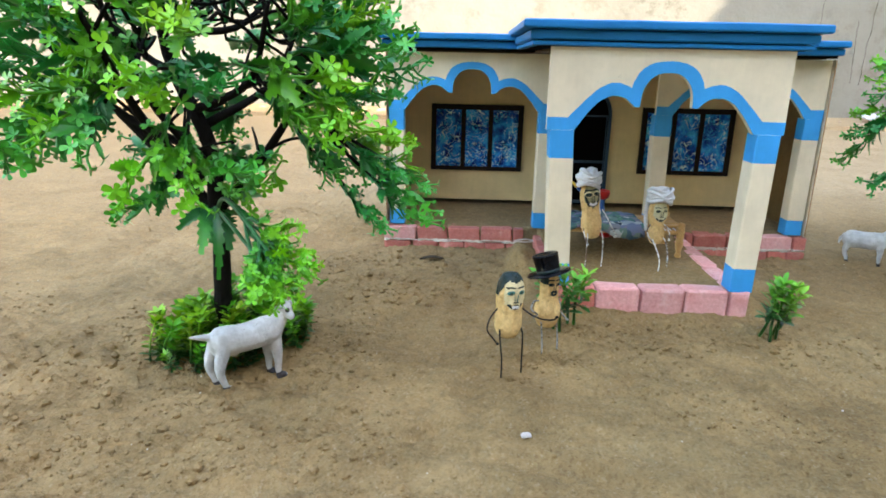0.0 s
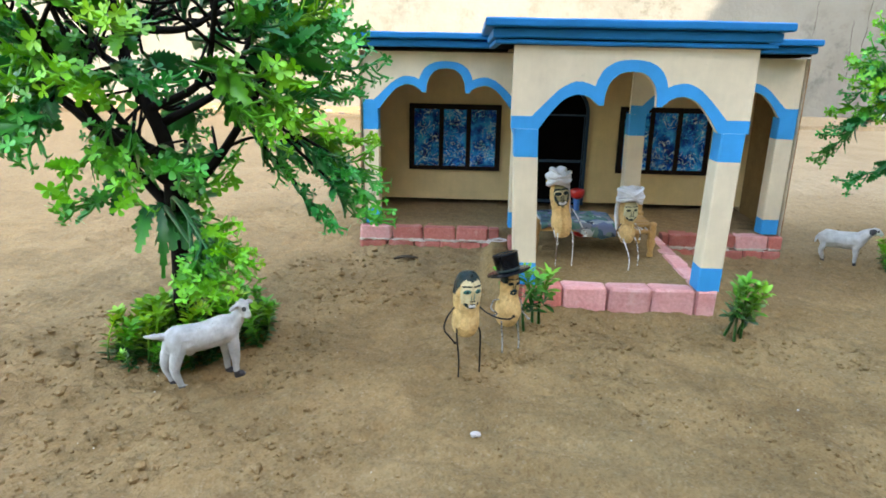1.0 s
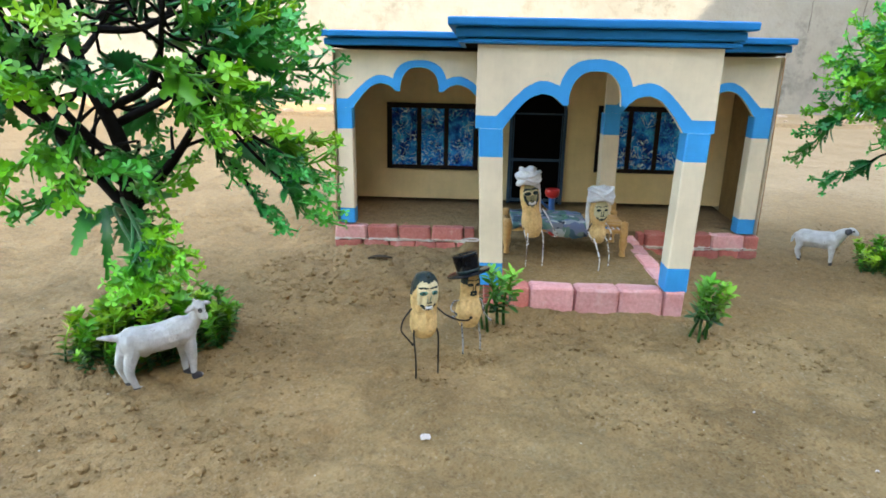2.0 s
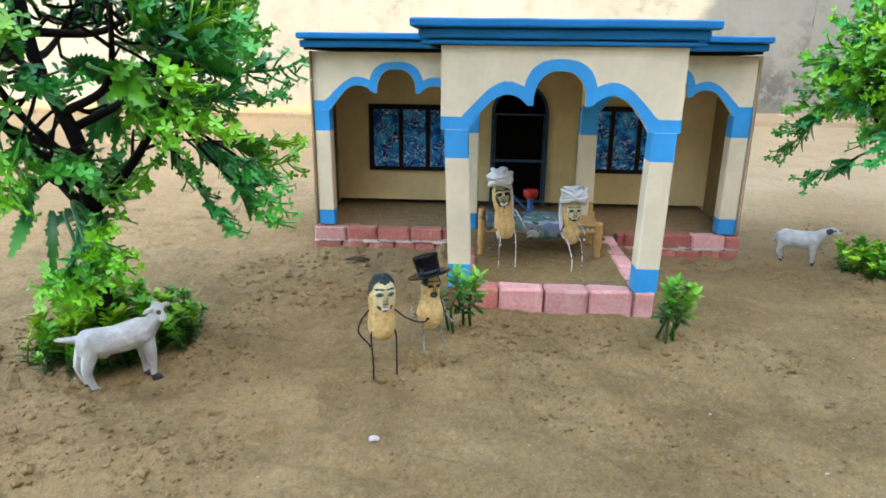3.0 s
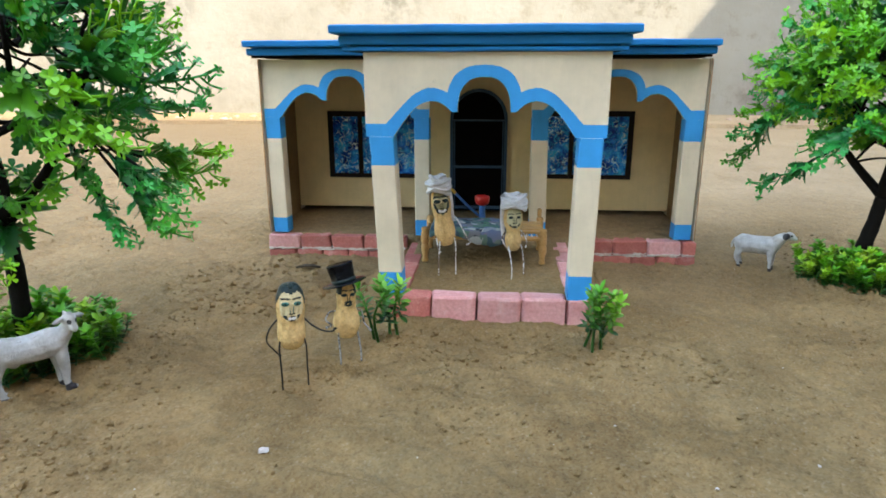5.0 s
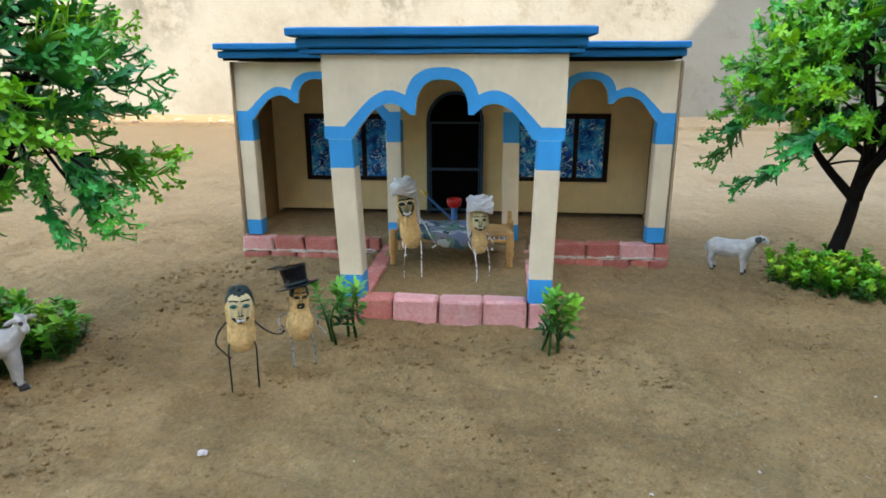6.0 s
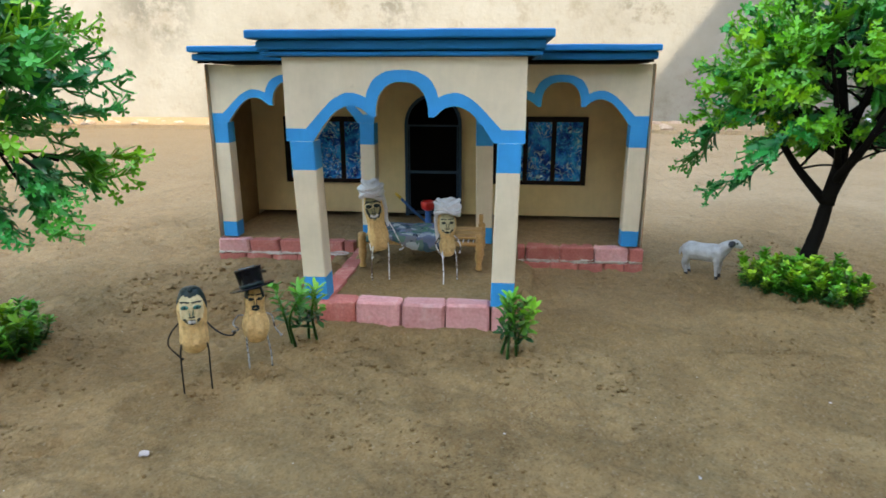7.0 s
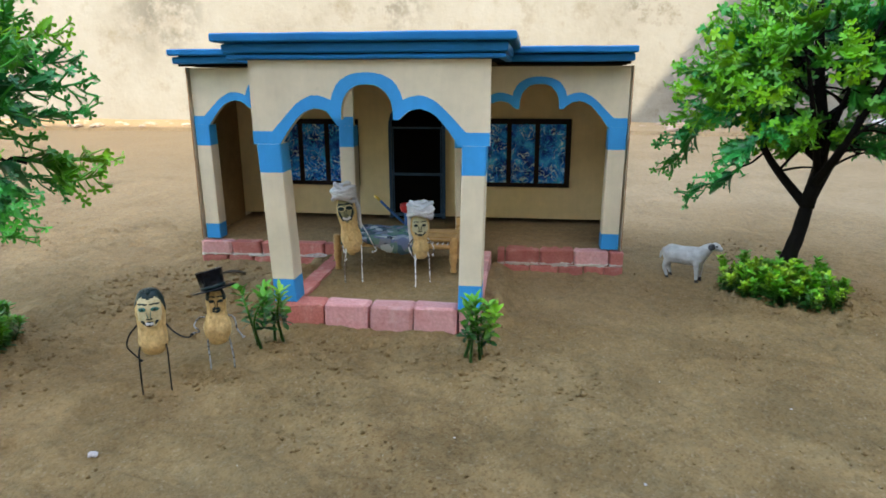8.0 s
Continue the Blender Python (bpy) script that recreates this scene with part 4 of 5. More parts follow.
artificial_tree("green plastic model tree with dark leaning trunk, beside a sheep", (0.594, 0.717, 0.004), (0.6120, 0.727, 0.092), (0.622, 0.735, 0.220), (0.135, 0.120, 0.120), 84, 9, (3.0, 0.2, 4.9),
                reach=(((0.503, 0.768, 0.086), 0.95, "green"), ((0.472, 0.772, 0.146), 1.0, "green"), ((0.482, 0.801, 0.115), 0.95, "green"), ((0.484, 0.769, 0.224), 1.0, "pale"), ((0.496, 0.620, 0.136), 1.0, "green"), ((0.502, 0.633, 0.212), 1.0, "pale"), ((0.482, 0.650, 0.249), 1.0, "pale"), ((0.522, 0.644, 0.200), 0.9, "pale"), ((0.545, 0.752, 0.286), 1.0, "pale"),
                       ((0.495, 0.700, 0.235), 1.0, "pale"), ((0.490, 0.720, 0.180), 1.0, "pale"), ((0.515, 0.690, 0.150), 1.0, "green"), ((0.500, 0.745, 0.165), 0.9, "green"), ((0.540, 0.640, 0.160), 0.9, "green"), ((0.530, 0.660, 0.255), 1.0, "pale"), ((0.480, 0.740, 0.205), 1.0, "pale"), ((0.476, 0.700, 0.200), 1.0, "pale"), ((0.510, 0.720, 0.265), 1.0, "pale"), ((0.486, 0.790, 0.170), 0.9, "pale")), pale=0.0, limbs=12, thick=1.2, leaf=0.92)


def stalk_mesh(seed, height, leaf, wide, levels, start=0.28, mat=SHRUB, lift=0.0):
    """A stalk with whorls of small pointed leaves and a tuft on top."""
    rng = random.Random(seed)
    bm = bmesh.new()
    lean = Vector((rng.uniform(-0.2, 0.2), rng.uniform(-0.2, 0.2), 1))
    bend = Vector((rng.uniform(-0.12, 0.12), rng.uniform(-0.12, 0.12), 0)) * height
    tube(bm, curve_points([(0, 0, -0.006), lean * height * 0.5 + bend, lean * height], 3), [0.0012, 0.0012, 0.0011, 0.0010, 0.0009, 0.0008, 0.0007], 5)
    for k in range(levels):
        z = height * (start + (1 - start) * k / (levels - 1))
        top = k / (levels - 1)
        count = 4 if k < levels - 1 else 7
        for q in range(count):
            a = math.tau * (q + 0.5 * (k % 2)) / count + rng.uniform(-0.4, 0.4)
            rise = 0.1 + lift + 0.9 * top + rng.uniform(-0.3, 0.35)
            s = leaf * rng.uniform(0.7, 1.2)
            w = wide * rng.uniform(0.8, 1.2)
            m = facing(lean * z, (math.cos(a), math.sin(a), rise), rng.uniform(-0.5, 0.5))
            dip = rng.uniform(0.0, 0.0035)
            rows = [[m @ Vector((s * t, side * w * f, abs(side) * w * f * 0.35 - dip * t * t)) for side in (-1, 0, 1)] for t, f in ((0.0, 0.25), (0.35, 0.85), (0.65, 1.0), (0.88, 0.6))]
            vs = [[bm.verts.new(p) for p in r] for r in rows]
            for r0, r1 in zip(vs, vs[1:]):
                for i in range(2):
                    bm.faces.new((r0[i], r0[i + 1], r1[i + 1], r1[i]))
            end = bm.verts.new(m @ Vector((s, 0, -dip)))
            for i in range(2):
                bm.faces.new((vs[-1][i], vs[-1][i + 1], end))
    return mesh_of(bm, "stalk", mat, True)


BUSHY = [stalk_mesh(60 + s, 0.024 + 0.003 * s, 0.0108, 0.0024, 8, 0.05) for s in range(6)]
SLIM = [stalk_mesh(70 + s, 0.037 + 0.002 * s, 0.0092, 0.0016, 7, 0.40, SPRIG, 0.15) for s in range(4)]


def shrub(label, spots, meshes, seed, size=(0.8, 1.15), splay=0.25, dome=0.0):
    rng = random.Random(seed)
    cx, cy = sum(p[0] for p in spots) / len(spots), sum(p[1] for p in spots) / len(spots)
    root = thing("artificial_shrub", label, "plant", "low plastic greenery", at=pose(cx, cy, soil_height(cx, cy)))
    for x, y, *more in spots:
        ob = part("stalk", meshes[rng.randrange(len(meshes))], None, root)
        s = rng.uniform(*size) * (more[0] if more else 1) * (1.08 - dome * min(1.2, math.hypot(x - cx, y - cy) / 0.05))
        ob.matrix_basis = pose(x - cx, y - cy, soil_height(x, y) - soil_height(cx, cy), degrees_of((y - cy) * -splay * 60, rng), degrees_of((x - cx) * splay * 60, rng), rng.uniform(0, 360)) @ Matrix.Diagonal((s, s, s, 1))
    return root


def degrees_of(v, rng):
    return max(-28, min(28, v * 8)) + rng.uniform(-7, 7)


def patch(cx, cy, rx, ry, count, seed, hole=0.1, turn=0.0, gap=0.0075):
    rng = random.Random(seed)
    spots = []
    while len(spots) < count:
        a, r = rng.uniform(0, math.tau), math.sqrt(rng.uniform(hole, 1))
        u, v = rx * r * math.cos(a), ry * r * math.sin(a)
        p = (cx + u * math.cos(turn) - v * math.sin(turn), cy + u * math.sin(turn) + v * math.cos(turn))
        if all(math.hypot(p[0] - q[0], p[1] - q[1]) > gap for q in spots):
            spots.append(p)
    return spots


shrub("low bright green plastic shrub planted round the tree trunk", patch(-0.146, 0.472, 0.062, 0.040, 84, 3, 0.06, radians(38), 0.0066), BUSHY, 11, (0.72, 1.15), 0.75, 0.34)
shrub("dense dark green plastic shrub round the leaning trunk", patch(0.588, 0.702, 0.057, 0.035, 120, 4, 0.05, radians(-36), 0.0058), BUSHY, 12, (0.52, 0.80), 0.9, 0.22)
shrub("slim green plastic sprigs stuck in sand beside a pillar", [(0.111, 0.523), (0.118, 0.518), (0.124, 0.526), (0.131, 0.532)], SLIM, 13, (1.0, 1.2), 2.6)
shrub("slim green plastic sprigs in sand before the porch corner", [(0.284, 0.523), (0.291, 0.515), (0.298, 0.521), (0.299, 0.531)], SLIM, 14, (1.0, 1.2), 4.0)

# ---- animal figurines ----


def figurine(name, label, category, at, mat, sheep):
    bm = bmesh.new()
    leg = [(0.0195, -0.0070), (0.0195, 0.0070), (-0.019, -0.0070), (-0.019, 0.0070)] if sheep else [(0.0218, -0.0022), (0.0175, 0.0066), (-0.019, -0.0062), (-0.0235, 0.0062)]
    body = 0.031 if sheep else 0.0345
    rise = 0.0 if sheep else 0.0015
    tube(bm, curve_points([(-0.027, 0, body), (-0.018, 0, body - 0.001), (0, 0, body - 0.001), (0.017, 0, body + rise), (0.025, 0, body + 0.003 + rise)], 4), [r * (1.07 if sheep else 0.95) for r in (0.0055, 0.0078, 0.0095, 0.0104, 0.0108, 0.0108, 0.0104, 0.0102, 0.0102, 0.0104, 0.0106, 0.0107, 0.0105, 0.0100, 0.0090, 0.0078, 0.0062)], 12)
    for k, (x, y) in enumerate(leg):
        back = -0.0035 if k > 1 else 0.0
        tube(bm, curve_points([(x * 0.90, y * 0.7, body - 0.002), (x + back, y, body * 0.48), (x + back * 0.2, y, 0.006), (x + 0.001, y, -0.001)], 3), [r * (0.74 if sheep else 0.80) for r in (0.0078, 0.0070, 0.0060, 0.0050, 0.0041, 0.0036, 0.0032, 0.0031, 0.0034, 0.0042)], 8)
        if not sheep:
            ball(bm, (x + 0.0028, y, 0.0012), (0.0044, 0.0034, 0.0024))
    if sheep:
        tube(bm, curve_points([(0.020, 0, body + 0.002), (0.028, 0, 0.041), (0.034, 0, 0.045)], 3), [0.0090, 0.0085, 0.0078, 0.0070, 0.0062, 0.0056, 0.0052], 10)
        ball(bm, (0.0385, 0, 0.0455), (0.0068, 0.0046, 0.0048), Matrix.Rotation(radians(18), 4, "Y"))
        ball(bm, (0.0435, 0, 0.0435), (0.0042, 0.0030, 0.0030), Matrix.Rotation(radians(25), 4, "Y"))
        for s in (-1, 1):
            ball(bm, (0.0345, s * 0.0056, 0.0450), (0.0026, 0.0016, 0.0046), Matrix.Rotation(radians(s * 25), 4, "X"))
        tube(bm, [(-0.026, 0, body + 0.004), (-0.0305, 0, body - 0.002), (-0.0315, 0, body - 0.009)], [0.0026, 0.0022, 0.0014], 7)
    else:
        tube(bm, curve_points([(0.017, 0, body + 0.002), (0.0245, 0, 0.0405), (0.0285, 0, 0.0468)], 3), [0.0098, 0.0088, 0.0076, 0.0065, 0.0056, 0.0049, 0.0045], 10)
        way, across, skull = Vector((0.50, -0.87, 0)), Vector((0.87, 0.50, 0)), Vector((0.0298, -0.0012, 0.0498))
        turn = Matrix.Rotation(radians(-60), 4, "Z") @ Matrix.Rotation(radians(38), 4, "Y")
        ball(bm, skull, (0.0062, 0.0049, 0.0050), turn)
        ball(bm, skull + way * 0.0042 + Vector((0, 0, -0.0042)), (0.0046, 0.0031, 0.0033), turn)
        for s in (-1, 1):
            ball(bm, skull + across * s * 0.0074 - way * 0.0008 + Vector((0, 0, 0.0012)), (0.0021, 0.0054, 0.0019), Matrix.Rotation(radians(-60), 4, "Z") @ Matrix.Rotation(radians(s * -14), 4, "X"))
        tube(bm, [skull + Vector((-0.002, 0, 0.003)), skull + Vector((-0.0035, 0.0005, 0.0072))], [0.0018, 0.0010], 7)
        tube(bm, [(-0.025, 0, body + 0.003), (-0.033, 0, body + 0.0045), (-0.0405, 0.001, body + 0.0055)], [0.0030, 0.0022, 0.0010], 7)
        ball(bm, (-0.010, 0, body - 0.0105), (0.004, 0.003, 0.003))
    me = mesh_of(bm, name, mat, True)
    ob = thing(name, label, category, "model animals", at=at, data=me)
    r = ob.modifiers.new("fuse", "REMESH")
    r.mode, r.voxel_size, r.use_smooth_shade = "VOXEL", 0.00075, True
    s = ob.modifiers.new("soften", "SMOOTH")
    s.factor, s.iterations = 0.5, 10
    return ob


figurine("goat_figurine", "white painted goat figurine with dark hooves by a tree", "goat figurine", pose(-0.1188, 0.4245, soil_height(-0.1188, 0.4245) + 0.0010, 0, 0, 34), GOAT, False).scale = (0.95, 1.02, 1.06)
figurine("sheep_figurine", "white sheep figurine with grey ears near a shrub", "sheep figurine", pose(0.5070, 0.7625, soil_height(0.5070, 0.7625) + 0.0002, 0, 0, -30), SHEEP, True).scale = (0.84, 0.86, 0.93)

# ---- peanut dolls ----


def nut_profile(height, low, waist, high, at):
    """Two bulbs with a waist at a share of the height."""
    up = 1 - at
    pts = curve_points([(0.0004, 0, 0), (low * 0.66, 0.035, 0), (low * 0.97, at * 0.36, 0), (low * 0.99, at * 0.62, 0), (waist, at, 0), (high * 0.95, at + up * 0.28, 0), (high, at + up * 0.52, 0), (high * 0.90, at + up * 0.76, 0), (high * 0.60, at + up * 0.94, 0), (0.0004, 1.0, 0)], 7)
    return [(max(0.0003, p.x), p.y * height) for p in pts]


def peanut_doll(label, at, height, low, waist, high, lift, legs, arms, top, seed, wire, wrap=(0.010, 0.018), face=2, lean=0.0, at_waist=0.45, eyes=0.70, mouth=0.47):
    """One plain mesh: shell, wire limbs and a painted or worn head."""
    rng = random.Random(seed)
    bm = bmesh.new()
    phase = rng.uniform(0, 6)
    prof = nut_profile(height, low, waist, high, at_waist)
    m = Matrix.Translation((0, 0, lift)) @ Matrix.Rotation(radians(lean + rng.uniform(-2, 2)), 4, "Y")
    lathe(bm, prof, 88, m, 0, lambda a, z: 1 + 0.060 * math.cos(11 * a + phase + 0.5 * math.sin(300 * z)) * math.sin(math.pi * z / height) ** 2 + 0.010 * math.sin(900 * z + 3 * a))
    back = m.inverted()
    for f in bm.faces:
        p = back @ f.calc_center_median()
        a, z = abs(math.atan2(p.x, -p.y)), p.z / height
        line = 0.872 + 0.032 * math.sin(min(a, 0.75) / 0.75 * math.pi / 1.45) - 0.34 * max(0.0, a - 0.78)
        if top == "hair" and z > max(line, 0.66):
            f.material_index = 1
        elif top == "hat" and (z > 0.95 or (z > 0.79 and 0.70 < a < 2.4)):
            f.material_index = 1
        elif z > mouth - 0.05 + 0.16 * a * a + 0.02 * math.sin(9 * a + 40 * z) and a < 0.95:
            f.material_index = face

    def on_face(a, z, off=0.0):
        """A point on the shell at an angle from the front and a height."""
        r = 0.0
        for (r0, z0), (r1, z1) in zip(prof, prof[1:]):
            if z0 <= z * height <= z1:
                r = r0 + (r1 - r0) * (z * height - z0) / max(1e-6, z1 - z0)
        return m @ Vector(((r + off) * math.sin(a), -(r + off) * math.cos(a), z * height))

    def daub(a, z, wide, tall, mat, turn=0.0, off=0.00010):
        n = Vector((math.sin(a), -math.cos(a), 0))
        q = Matrix.Translation(on_face(a, z, off)) @ n.to_track_quat("Y", "Z").to_matrix().to_4x4() @ Matrix.Rotation(turn, 4, "Y")
        join_ball(bm, q, (wide, 0.00040, tall), mat)
    big_face = 1.3 if top == "hair" else 1.6 if top == "turban_right" else 1.0
    nose = mouth + 0.42 * (eyes - mouth)
    for s in (-1, 1):
        if face == 7 or top == "turban_right":
            daub(s * 0.43, eyes + 0.003, 0.0029 * big_face, 0.0018 * big_face, 7)
        daub(s * 0.42, eyes, 0.0024 * big_face, 0.0013 * big_face, 10 if face == 7 else 1, -s * 0.15, 0.0003)
        daub(s * 0.40, eyes - 0.002, 0.0008 * big_face, 0.0008 * big_face, 1, 0.0, 0.0005)
        if top == "turban_right":
            for k in range(7):
                daub(s * (0.84 - 0.011 * k * k), eyes + 0.03 - 0.035 * k, 0.0012, 0.0020, 1)
        for k in range(4):
            daub(s * (0.20 + 0.17 * k), eyes + 0.064 + 0.013 * math.sin(0.5 + 0.8 * k), 0.0012 * big_face, 0.00042 * big_face, 1, -s * (0.15 - 0.16 * k))
        daub(s * 0.15, nose - 0.012, 0.0009, 0.0006, 1)
        for k in range(3):
            daub(s * (0.10 + 0.02 * k), nose + 0.02 + 0.030 * k, 0.00032, 0.0010, 10 if face == 7 else 1)
    daub(0.0, nose - 0.018, 0.0009, 0.0004, 1)
    span = 4 if top != "hat" else 2
    for k in range(-span, span + 1):
        a = 0.135 * k
        daub(a, mouth - 0.012 + 0.0026 * k * k, 0.0013, 0.00115 - 0.00010 * abs(k), 1, k * 0.13)
        if top == "hair" or top == "turban_right":
            daub(a, mouth + 0.030 + 0.0008 * k * k, 0.0012, 0.0006, 1)
    if top == "hair":
        for k in (-0.5, 0.5):
            daub(k * 0.27, mouth + 0.010, 0.00150, 0.00125, 3, 0.0, 0.00040)
    elif top == "turban_right":
        for k in (-2, -1, 0, 1, 2):
            daub(k * 0.15, mouth + 0.008 + 0.004 * k * k, 0.0014, 0.00135, 3, 0.0, 0.00040)
    if top == "hat":
        for k in (-2, -1, 1, 2):
            daub(k * 0.13, mouth + 0.045 - 0.006 * abs(k), 0.0013, 0.0008, 1, k * 0.2)
    for x, y, x2, y2, kink in legs:
        tube(bm, curve_points([(x * 0.94, y, lift + height * 0.17), (x * 1.06, y + kink, lift + 0.003), (x2, y2, lift * 0.5), (x2, y2, -0.005)], 4), 0.00064, 6, wire)
    for pts in arms:
        tube(bm, curve_points(pts, 5), 0.00062, 6, wire)
        ball(bm, pts[-1], (0.0013, 0.0012, 0.0010), None, wire, 8, 6)
    head = lift + height
    if top == "hair":
        ball(bm, m @ Vector((0, high * 0.05, height * 0.965)), (high * 0.52, high * 0.58, height * 0.036), Matrix.Rotation(radians(-8), 4, "X"), 1)
        ball(bm, m @ Vector((0, -high * 0.34, height * 0.965)), (high * 0.22, high * 0.40, height * 0.050), None, 1)
    elif top == "hat":
        t = Matrix.Translation((0.0004, 0.0008, head - 0.0026)) @ Matrix.Rotation(radians(-10), 4, "Y") @ Matrix.Rotation(radians(-13), 4, "X")
        lathe(bm, [(0.0165, 0.0004), (0.0170, 0.0008), (0.0166, 0.0013), (0.0095, 0.0014), (0.0088, 0.0022), (0.0100, 0.0145), (0.0101, 0.0152), (0.0096, 0.0157), (0.0060, 0.0154), (0.0006, 0.0153)], 36, t, 4)
        lathe(bm, [(0.0092, 0.0014), (0.0094, 0.0040)], 36, t, 1)
    else:
        big, tall = wrap
        hx = height * math.sin(radians(lean))
        base = head - 0.20 * tall
        ball(bm, (hx, 0.0006, base + tall * 0.47), (big * 0.99, big * 0.99, tall * 0.52), None, 3, 24, 14)
        for k in range(6):
            t = k / 5
            z = base + tall * (0.10 + 0.72 * t)
            r = big * (0.86, 0.95, 0.97, 0.92, 0.78, 0.52)[k]
            tilt, nod = radians((-1) ** k * rng.uniform(10, 26)), radians(rng.uniform(-10, 10))
            ring = [Matrix.Translation((hx, 0.0006, z)) @ Matrix.Rotation(tilt, 4, "Y") @ Matrix.Rotation(nod, 4, "X") @ Vector((r * math.cos(a), r * math.sin(a), 0.0007 * math.sin(3 * a + k))) for a in (math.tau * j / 30 for j in range(31))]
            tube(bm, ring, [tall * (0.118 + 0.022 * math.sin(j * 0.7 + 2 * k)) for j in range(31)], 8, 3)
        s = 1 if top == "turban_right" else -1
        tail = curve_points([(hx + s * big * 0.80, 0.004, base + 0.004), (hx * 0.7 + s * high * 1.12, 0.006, head - 0.016), (hx * 0.5 + s * high * 1.04, 0.006, head - 0.026), (hx * 0.3 + s * high * 1.06, 0.004, head - 0.034)], 4)
        tube(bm, tail, [0.0022, 0.0023, 0.0024, 0.0024, 0.0023, 0.0023, 0.0022, 0.0021, 0.0020, 0.0019, 0.0017, 0.0014, 0.0008], 7, 3)
    me = mesh_of(bm, "peanut_doll", [NUT, INK, FACE, WHITE, BLACKGLOSS, WIRE, WHITEWIRE, PALEFACE, DARKFACE, GREYWIRE, TEAL], True)
    return thing("peanut_doll", label, "doll", "peanut dolls", at=at, data=me)


def join_ball(bm, q, radii, mat):
    b = bmesh.new()
    bmesh.ops.create_uvsphere(b, u_segments=10, v_segments=6, radius=1)
    join(bm, b, mat, q @ Matrix.Diagonal((*radii, 1)))


peanut_doll("peanut shell doll with painted dark hair and black wire limbs", pose(0.0662, 0.4470, soil_height(0.069, 0.440), 0, 0, 24), 0.0500, 0.0098, 0.0090, 0.0099, 0.0255,
            [(-0.0088, -0.004, -0.0092, -0.0112, -0.003), (0.0090, -0.004, 0.0094, -0.0070, -0.002)],
            [[(-0.0088, 0, 0.049), (-0.0150, -0.001, 0.042), (-0.0172, -0.002, 0.034), (-0.0125, -0.003, 0.027), (-0.0090, -0.003, 0.0225)], [(0.0088, 0, 0.049), (0.0145, -0.006, 0.0440), (0.0210, -0.0125, 0.0415), (0.0265, -0.0185, 0.0425), (0.0285, -0.0203, 0.0450)]], "hair", 1, 5, face=7, at_waist=0.42, eyes=0.745, mouth=0.52)
peanut_doll("peanut shell doll wearing a black top hat, grey wire limbs", pose(0.0985, 0.4800, soil_height(0.0995, 0.474), 0, 0, 27), 0.0455, 0.0098, 0.0070, 0.0074, 0.0235,
            [(-0.0070, -0.003, -0.0070, -0.0070, -0.002), (0.0078, -0.002, 0.0100, -0.0030, 0)],
            [[(-0.0078, 0, 0.046), (-0.0125, 0.000, 0.0455), (-0.0160, -0.003, 0.0410), (-0.0125, -0.006, 0.0375), (-0.0165, -0.008, 0.0370)], [(0.0080, 0, 0.046), (0.0130, 0.002, 0.042), (0.0145, 0.001, 0.033), (0.0185, -0.002, 0.0270)]], "hat", 2, 9, face=0, at_waist=0.54, eyes=0.80, mouth=0.63)
peanut_doll("tall peanut shell doll in a white cloth turban on the cot", pose(0.1625, 0.6470, 0.0275, 0, 0, 10), 0.0580, 0.0100, 0.0080, 0.0095, 0.0240,
            [(-0.0072, -0.002, -0.0090, -0.011, -0.006), (0.0075, -0.002, 0.0080, -0.011, -0.006)],
            [[(-0.0075, 0, 0.050), (-0.0110, -0.002, 0.038), (-0.0095, -0.006, 0.026), (-0.0075, -0.009, 0.020)], [(0.0080, 0, 0.054), (0.0135, -0.003, 0.045), (0.0190, -0.006, 0.034), (0.0225, -0.008, 0.029), (0.0195, -0.010, 0.0275)]], "turban_right", 3, 6, (0.0120, 0.0158), lean=-8, face=8, at_waist=0.50, eyes=0.815, mouth=0.63)
peanut_doll("small peanut shell doll in a white turban on the cot", pose(0.2285, 0.6540, 0.0270, 0, 0, 12), 0.0470, 0.0080, 0.0064, 0.0092, 0.0185,
            [(-0.0058, -0.002, -0.0065, -0.024, -0.008), (0.0070, -0.002, 0.0078, -0.014, -0.006)],
            [[(-0.0065, 0, 0.040), (-0.0120, -0.003, 0.034), (-0.0100, -0.007, 0.026), (-0.0055, -0.010, 0.021)], [(0.0065, 0, 0.040), (0.0100, -0.002, 0.036), (0.0125, -0.004, 0.030), (0.0115, -0.006, 0.024)]], "turban_left", 4, 6, (0.0132, 0.0150), at_waist=0.44, eyes=0.77, mouth=0.575)


# ---- rope cot, quilt and the small things by the door ----


